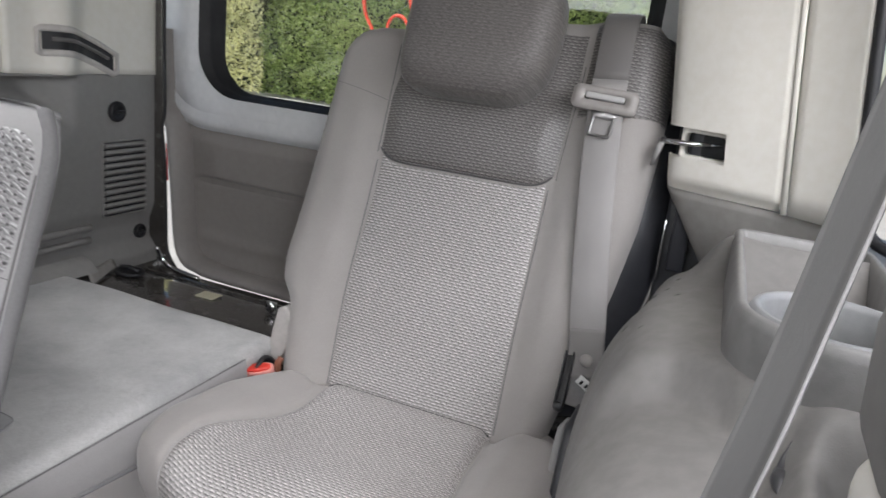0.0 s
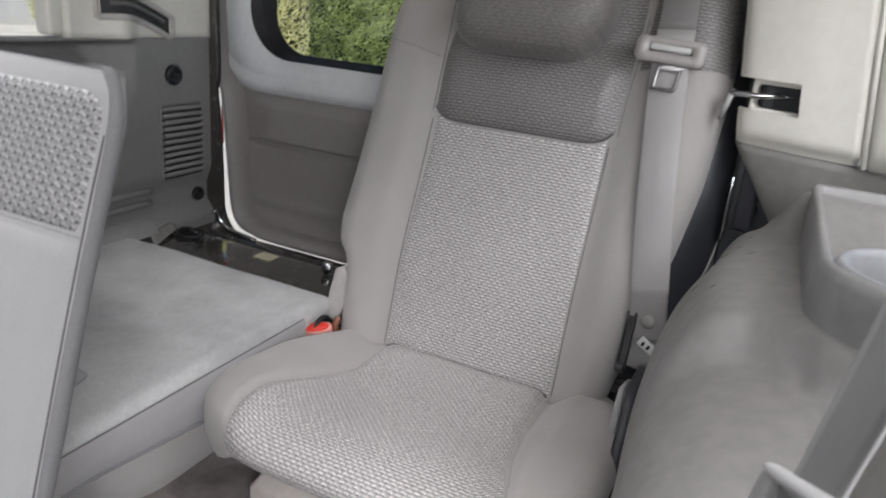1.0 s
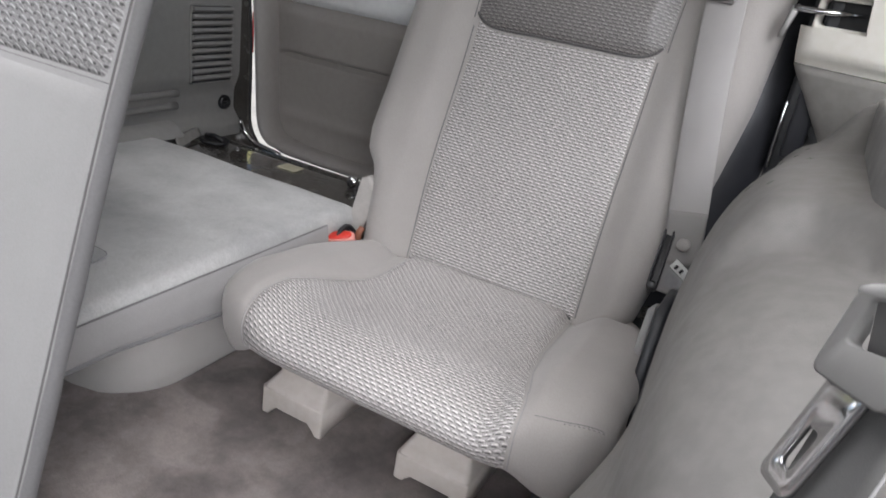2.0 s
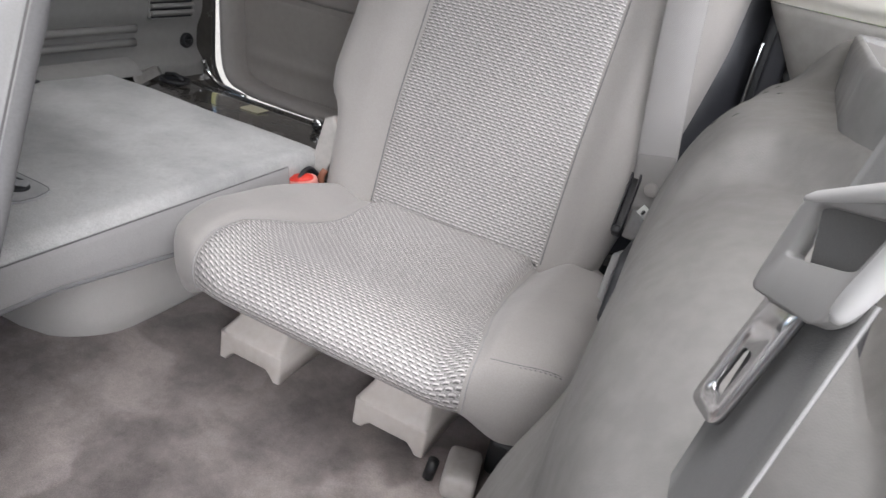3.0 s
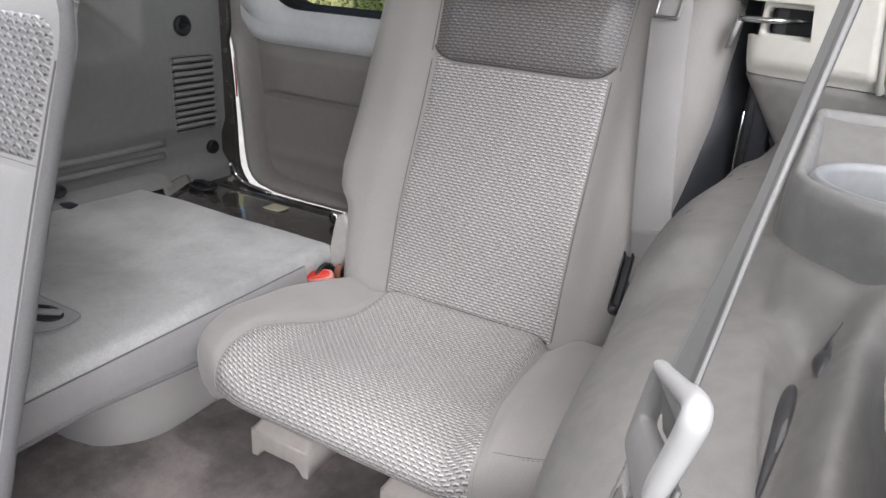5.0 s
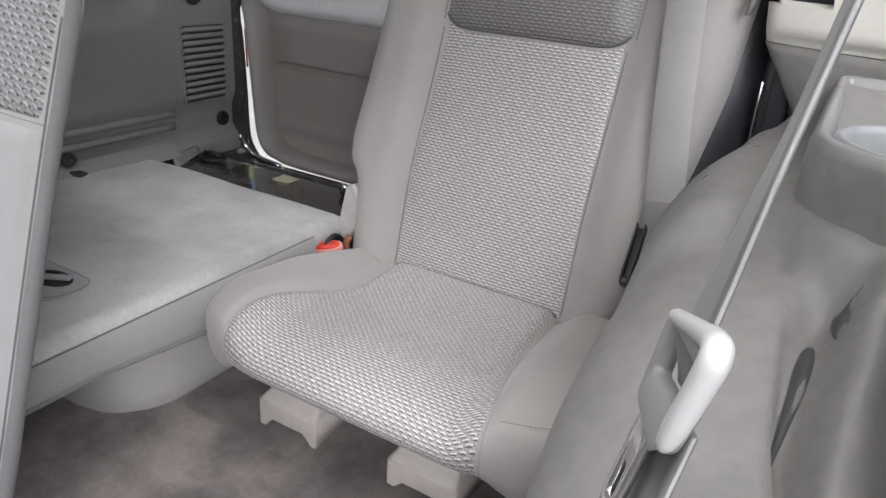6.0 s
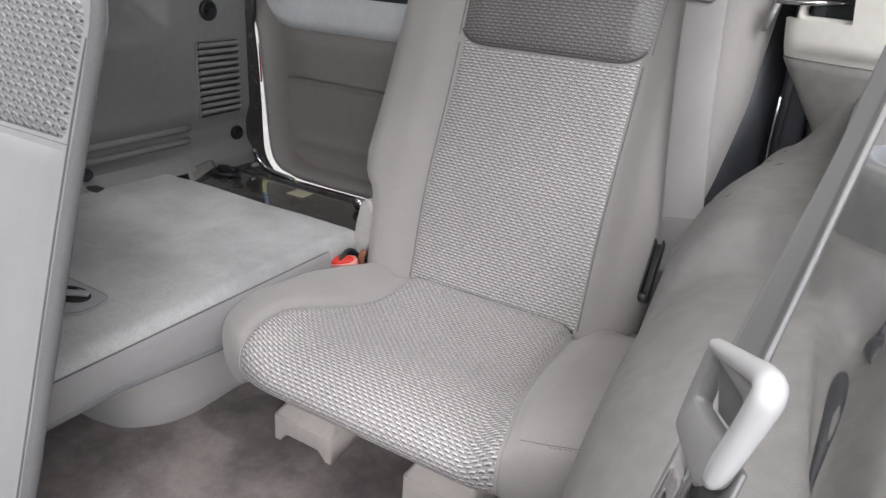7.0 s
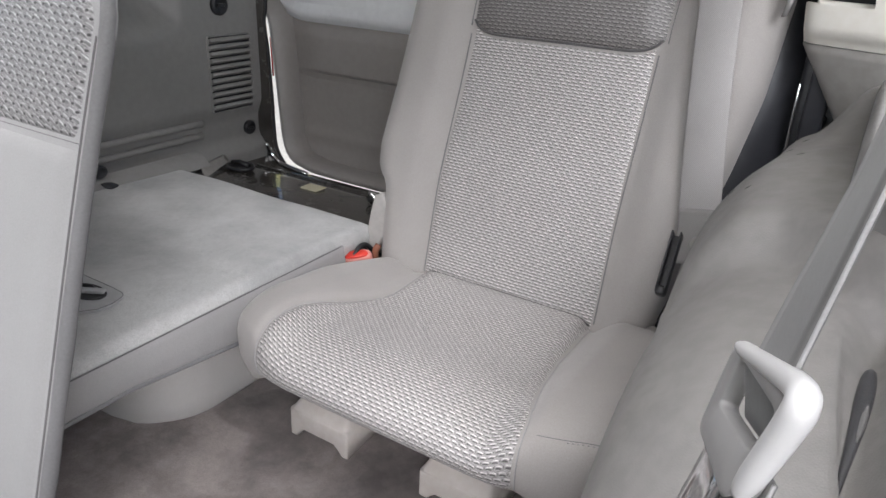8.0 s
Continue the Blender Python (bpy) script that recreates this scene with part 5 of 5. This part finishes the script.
bench_patch("woven_panel", lambda s: bench_edge(s) - 0.0105 - round_off(BS1 - s, 0.045) - round_off(0.566 - s, 0.022), 0.462, 0.566, WOVEN_COARSE, "coarse pale woven upper panel")
bench_patch("lower_panel", lambda s: bench_edge(s) - 0.0105, 0.12, 0.4605, BENCH_CLOTH, "plain pale grey lower panel")
pts = [bench_point(bench_edge(s) - 0.0042, s, 0.0) for s in [0.12 + (BS1 - 0.045 - 0.12) * i / 36 for i in range(36)]]
pts += [bench_point(bench_edge(BS1) - 0.045 + 0.0395 * math.cos(a), BS1 - 0.045 + 0.0395 * math.sin(a), -0.018 * (1 - math.cos(a)) ** 1.5) for a in [math.pi / 2 * k / 20 for k in range(21)]]
pts += [bench_point(bench_edge(BS1) - 0.045 - 0.42 * i / 12, BS1 - 0.0055, -0.018) for i in range(1, 13)]
part("welt", tube(pts, [0.0056 + 0.0007 * noise.noise((k * 0.45, 1.7, 0.3)) for k in range(len(pts))], 10), WELT_DARK, bench, "grey welt along the side")
pts = [bench_point(bench_edge(s) - 0.0103, s, 0.0040) for s in [0.12 + 0.415 * i / 60 for i in range(61)]]
part("seam", tube(pts, 0.0012, 6), PIPING, bench)
part("seam", tube([bench_point(BX0 + 0.03 + (bench_edge(0.461) - 0.0105 - BX0 - 0.03) * i / 40, 0.4613, 0.0032) for i in range(41)], 0.0010, 6), PIPING, bench)
part("cushion", block((0.50, 0.42, 0.16), (-0.375, -0.82, 0.14), 0.05, 5), BENCH_CLOTH, bench)
part("pedestal", block((0.44, 0.34, 0.10), (-0.38, -0.74, 0.05), 0.02, 2), GREY_TRIM, bench)

# ---- side console over the wheel arch ----
console = empty("side_console", (0.36, -0.2, 0), "grey plastic wheel-arch console with tray and cup holder", "console")
SECTION = smooth_line([(0.262, 0, 0.0), (0.246, 0, 0.12), (0.238, 0, 0.22), (0.237, 0, 0.30), (0.242, 0, 0.36), (0.254, 0, 0.41), (0.274, 0, 0.442), (0.300, 0, 0.4545), (0.326, 0, 0.4600)], 6)


def arch_shift(y, z):
    return 0.22 * max(0.0, -0.36 - y) ** 1.3 * 1.6 - 0.006 * math.exp(-((y + 0.21) / 0.06) ** 2) + 0.007 * math.exp(-((y + 0.36) / 0.07) ** 2) + 0.011 * ease(-0.20, -0.08, y) * math.exp(-((z - 0.39) / 0.06) ** 2) + 0.010 * noise.noise((y * 4, z * 4, 0.5)) * 0.25 - 0.050 * ease(0.30, 0.14, z) * ease(-0.25, -0.34, y)


FOLD = [(-0.66, 0.344), (-0.50, 0.345), (-0.457, 0.347), (-0.425, 0.3495), (-0.393, 0.3508), (-0.365, 0.354), (-0.33, 0.372), (-0.30, 0.395)]


def brow(x, y):
    """0 on the flat top round the tray, 1 below its slanting near edge."""
    return ease(-0.286, -0.318, y + 0.9 * max(0.0, x - 0.298) - 0.5 * max(0.0, x - 0.36))


def horn(x, y):
    """Rise of the rear corner up to the rim of the tray."""
    return 0.034 * ease(-0.145, -0.068, y) * ease(0.286, 0.322, x)


def arch_top(x, y):
    """Height of the cover before the cup well, with the bulge beyond the belt fold."""
    out = x - along_line(FOLD, y)
    there = ease(-0.325, -0.385, y)
    z = 0.4600 - 0.0025 * ease(0.326, 0.36, x) * ease(-0.33, -0.28, y) - 0.026 * brow(x, y) - 0.085 * ease(-0.38, -0.70, y) + horn(x, y)
    z += there * (0.016 * ease(-0.002, 0.022, out) - 0.013 * math.exp(-(out / 0.011) ** 2))
    return z - 0.075 * ease(0.016, 0.060, out) * ease(-0.352, -0.392, y + 0.25 * max(0.0, x - 0.375))


rows = []
END_Y = -0.060
for j in range(121):
    y = -0.66 + (END_Y + 0.66) * j / 120
    fall = 0.085 * ease(-0.38, -0.70, y)
    tuck = round_off(END_Y - y, 0.020)
    row = [(p.x + arch_shift(y, p.z) + tuck * 0.6, y, p.z - fall * ease(0.20, 0.455, p.z) - 0.026 * brow(p.x, y) * ease(0.36, 0.455, p.z) + horn(p.x, y) - tuck * 0.8 * ease(0.30, 0.46, p.z)) for p in SECTION]
    reach = 0.19 - arch_shift(y, 0.46)
    for i in range(1, 61):
        x = row[len(SECTION) - 1][0] + reach * i / 60
        row.append((x, y, arch_top(x, y) - tuck * 0.8))
    rows.append(row)
rows.append([(x + 0.002, END_Y + 0.004, z - 0.06 * ease(0.3, 0.46, z)) for x, y, z in rows[-1]])
part("arch_cover", shell(rows), CONSOLE, console, "large smooth wheel-arch cover")
part("arch_rear", block((0.20, 0.02, 0.42), (0.37, END_Y - 0.012, 0.205), 0.008), CONSOLE, console)


def tub_ring(grow, z):
    """Outline of the tray unit: square far end, round near end about the cup holder."""
    x0, x1, r, far = 0.3255 - grow, 0.4425 + grow, 0.0585 + grow, 0.013 + max(grow, -0.009)
    y1, cx, cy = -0.046 + grow, 0.384, -0.283
    pts = [(cx + r * math.cos(radians(a)), cy + r * math.sin(radians(a)), z) for a in range(180, 361, 10)]
    pts += [(x1 - far + far * math.cos(radians(a)), y1 - far + far * math.sin(radians(a)), z) for a in range(0, 91, 15)]
    pts += [(x0 + far + far * math.cos(radians(a)), y1 - far + far * math.sin(radians(a)), z) for a in range(90, 181, 15)]
    return pts


tub = [tub_ring(g, z) for g, z in ((0.002, 0.444), (0.001, 0.456), (0.0008, 0.472), (0.0005, 0.488), (-0.0015, 0.4935), (-0.0045, 0.4955), (-0.0075, 0.4935), (-0.0095, 0.486), (-0.012, 0.462), (-0.014, 0.440), (-0.020, 0.434))]
part("tray", shell(tub, close_u=True), TRAY_BODY, console, "grey tray with raised rounded rim")
part("tray_floor", block((0.090, 0.250, 0.004), (0.384, -0.195, 0.434), 0.001), CONSOLE, console)
part("tray_step", block((0.090, 0.014, 0.050), (0.384, -0.076, 0.457), 0.005, 3), CONSOLE, console)
CX, CY, CR = 0.384, -0.283, 0.0445
lathe = [(CR + 0.0100, 0.437), (CR + 0.0085, 0.470), (CR + 0.0065, 0.488), (CR + 0.003, 0.4945), (CR, 0.4945), (CR - 0.002, 0.490), (CR - 0.004, 0.46), (CR - 0.006, 0.442), (CR - 0.012, 0.4385), (0.003, 0.438)]
cup_well = part("cup_holder", shell([[(CX + r * math.cos(2 * math.pi * i / 48), CY + r * math.sin(2 * math.pi * i / 48), z) for i in range(48)] for r, z in lathe], close_u=True, caps=True), TRAY, console, "round cup holder with pale liner")
part("cup_clip", block((0.004, 0.016, 0.020), (CX - CR + 0.006, CY + 0.012, 0.470), 0.0015, 2, pose(0, 0, 0, 0, -4, -18)), PLATE_PLASTIC, cup_well)
part("arch_front", block((0.20, 0.02, 0.36), (0.47, -0.658, 0.16), 0.01), CONSOLE, console)
# short dark scuffs along the shoulder
for k, (y, i, run) in enumerate(((-0.105, 38, 0.006), (-0.135, 37, 0.005), (-0.142, 35, 0.004), (-0.185, 34, 0.005), (-0.215, 33, 0.004), (-0.165, 40, 0.007), (-0.120, 33, 0.004), (-0.238, 36, 0.004))):
    line = [Vector((SECTION[i + m].x + arch_shift(y + run * m * 0.5, SECTION[i + m].z), y + run * m * 0.5, SECTION[i + m].z)) for m in (0, 1)]
    part("scuff", tube([line[0], line[0].lerp(line[1], 0.5), line[1]], [0.0002, 0.0005, 0.0002], 6), BLACK, console)
# belt exit: dark tubes paint the shade where arch meets the bulge before it
fold = [(along_line(FOLD, y), y, arch_top(along_line(FOLD, y), y) + 0.0005) for y in [-0.388 - 0.085 * k / 24 for k in range(25)]]
recess = part("belt_exit", tube(fold, [0.0004 + 0.0034 * math.sin(math.pi * (k / 24) ** 0.5) ** 1.3 for k in range(25)], 10), EXIT_DARK, console, "dark tube painting the shade in the belt exit")
stub = [(x + 0.0010, y, z + 0.0024) for x, y, z in fold[7:15]]
part("belt_end", tube(stub, [0.0004 + 0.0010 * math.sin(math.pi * k / 7) for k in range(8)], 8), BELT_PLAIN, recess, "grey edge of the belt inside")
pocket = [(along_line(FOLD, y) + 0.008, y, arch_top(along_line(FOLD, y) + 0.008, y) - 0.0004) for y in [-0.360 - 0.034 * k / 16 for k in range(17)]]
part("belt_exit_lip", tube(pocket, [0.0004 + 0.0042 * math.sin(math.pi * (k / 16) ** 1.3) ** 1.2 for k in range(17)], 10), EXIT_DARK, console, "dark tube painting the shade at the upper end of the exit")
# rounded trim cover that stands on the bulge beside the belt exit
cover_trim = empty("belt_reel_cover", (0.405, -0.455, 0.45), "rounded trim cover with a pale lower end on the console", "trim cover")
part("pale_end", block((0.070, 0.060, 0.052), (0.408, -0.459, 0.472), 0.022, 5, pose(0, 0, 0, 6, -6, 0)), BEIGE_TRIM, cover_trim, "pale rounded lower end")
part("stem", block((0.050, 0.050, 0.10), (0.425, -0.470, 0.415), 0.010, 3), GREY_TRIM, cover_trim)
part("upper_body", block((0.075, 0.074, 0.070), (0.4065, -0.462, 0.522), 0.016, 4, pose(0, 0, 0, 6, -6, 0)), GREY_TRIM, cover_trim, "grey upper body")

# ---- second-row belt hanging beside the camera ----
front_belt = empty("bench_seat_belt", (0.32, -0.53, 0.5), "grey seat belt with pale tongue, hanging edge-on", "seat belt", "seat belts")
D = Vector((0.139, 0.123, 0.981)).normalized()
ACROSS = (0.075, -0.99, 0.10)
P0 = Vector((0.322, -0.530, 0.496))
part("shoulder_loop", block((0.02, 0.06, 0.05), P0 + D * 0.50, 0.008), BLACK, front_belt)
NT, FT, FL, NL = Vector((0.3310, -0.5606, 0.5030)), Vector((0.3100, -0.5003, 0.4752)), Vector((0.3056, -0.5003, 0.4432)), Vector((0.3210, -0.5522, 0.4588))
OUT = (FT - NT).cross(NL - NT).normalized()


def on_grip(p, q, d):
    """A place on the tongue grip: along it from its near end, down it, and off its face."""
    return (NT * (1 - p) + FT * p) * (1 - q) + (NL * (1 - p) + FL * p) * q + OUT * d


def grip_ring(p0, q0, p1, q1, r, d):
    return [on_grip(p, q, d) for p, q in rounded(p0, q0, p1, q1, r, 5)]


ACROSS = Vector(ACROSS).normalized()


def hanging(w, s):
    """A place on the strap: across it (-1 to 1) and up from the slot, where it is gathered."""
    free = P0 + D * s + ACROSS * 0.023 * w
    held = on_grip(0.485 - 0.215 * w, 0.12, 0.001) + D * s
    return held.lerp(free, ease(0.0, 0.045, s))


def below(w, s):
    """The run of the strap under the tongue, behind its grip."""
    return on_grip(0.45 - 0.36 * w, 0.72, -0.0042) - D * s


def strap_mesh(place, runs, thick):
    rows = []
    for s in runs:
        f = [place(-1 + 2 * k / 6, s) for k in range(7)]
        rows.append([p + OUT * thick for p in f] + [p - OUT * thick for p in f[::-1]])
    return shell(rows, close_u=True, caps=True)


UPPER = [0.05 * i / 10 for i in range(11)] + [0.05 + 0.45 * i / 8 for i in range(1, 9)]
LOWER = [0.24 * i / 8 for i in range(9)]
part("strap", strap_mesh(hanging, UPPER, 0.0009), BELT_PLAIN, front_belt)
part("strap_edge", tube([hanging(1, s) for s in UPPER], 0.00055, 6), BELT_EDGE, front_belt, "pale selvedge of the strap")
rows = [[on_grip(0.18 + 0.64 * a, 0.13 + 0.50 * v, 0.0012 - 0.0062 * v) for a in [k / 6 for k in range(7)]] for v in [k / 8 for k in range(9)]]
part("strap_loop", shell(rows), BELT_PLAIN, front_belt)
part("lower_strap", strap_mesh(below, LOWER, 0.0009), BELT_PLAIN, front_belt)
part("lower_edge", tube([below(1, s) for s in LOWER], 0.00055, 6), BELT_EDGE, front_belt)
T = 0.0030


def strap_slot(grow, d):
    """Outline of the belt slot, which narrows towards the near end of the grip."""
    ring = []
    for a, b in rounded(-grow, -grow, 1 + grow, 1 + grow, 0.12, 5):
        top, low = 0.26 + (0.10 - 0.26) * a, 0.60
        ring.append(on_grip(0.17 + 0.66 * a, top + (low - top) * b, d))
    return ring


def face_ring(grow, d):
    """Edge of the grip's flat face, inside broad chamfers along its near end and its top."""
    ring = []
    for a, b in rounded(-grow, -grow, 1 + grow, 1 + grow, 0.12, 5):
        top = 0.17 - 0.14 * a
        near = 0.10 - 0.01 * b
        ring.append(on_grip(near + (0.97 - near) * a, top + (0.97 - top) * b, d))
    return ring


rings = [grip_ring(0.09, 0.09, 0.98, 0.96, 0.15, -T), grip_ring(0.075, 0.075, 1.0, 0.98, 0.17, -T * 0.7), grip_ring(0.075, 0.075, 1.0, 0.98, 0.17, -T * 0.1), grip_ring(0.085, 0.085, 0.99, 0.97, 0.17, T * 0.05), face_ring(0.012, T * 0.95), face_ring(-0.012, T), strap_slot(0.02, T * 0.97), strap_slot(-0.01, T * 0.75), strap_slot(-0.01, -T * 0.75), strap_slot(0.02, -T * 0.97)]
# Grey and pale plastic put the shaded face and lit edge into colour.
grip = part("tongue_grip", shell(rings, close_u=True, close_v=True), GRIP_SHADED, front_belt, "tongue plate, its shaded face put into darker grey plastic")
bar_line = smooth_line([on_grip(1.0, 0.03, 0.001), on_grip(0.75, 0.04, 0.0012), on_grip(0.45, 0.05, 0.0015), on_grip(0.17, 0.07, 0.0015), on_grip(0.075, 0.14, 0.0015), on_grip(0.065, 0.32, 0.0012), on_grip(0.075, 0.62, 0.0010), on_grip(0.10, 0.88, 0.0008)], 6)
bar_size = [along_line([(0.0, 0.0016), (0.05, 0.0024), (0.3, 0.0029), (0.5, 0.0035), (0.62, 0.0036), (0.9, 0.0032), (0.97, 0.0026), (1.0, 0.0018)], k / (len(bar_line) - 1)) for k in range(len(bar_line))]
part("grip_bar", tube(bar_line, bar_size, 16), TONGUE_PLASTIC, grip, "rounded lit edge of the tongue grip, put into paler plastic")
down = (NL + FL - NT - FT).normalized()
mid_low = on_grip(0.52, 0.97, 0)
side = (FL - NL).normalized()
tongue_m = Matrix.Translation(mid_low) @ Matrix((side, side.cross(down), -down)).transposed().to_4x4()
part("tongue", framed(rounded(-0.0125, -0.0440, 0.0125, 0.004, 0.005), rounded(-0.0055, -0.0350, 0.0055, -0.0170, 0.003), 0.0025, tongue_m), TONGUE_STEEL, grip, "polished steel tongue")
# floor latch beside the seat
floor_latch = empty("floor_latch", (0.14, -0.17, 0.0), "grey and black seat floor latch on the carpet", "latch")
part("cover", block((0.036, 0.055, 0.030), (0.138, -0.185, 0.014), 0.008, 3, pose(0, 0, 0, 0, 0, 15)), SHIELD, floor_latch)
part("claw", block((0.05, 0.05, 0.05), (0.175, -0.135, 0.028), 0.008, 3), BLACK, floor_latch)
part("pin", tube([(0.110, -0.205, 0.008), (0.112, -0.202, 0.030)], 0.006, 10), BLACK, floor_latch)
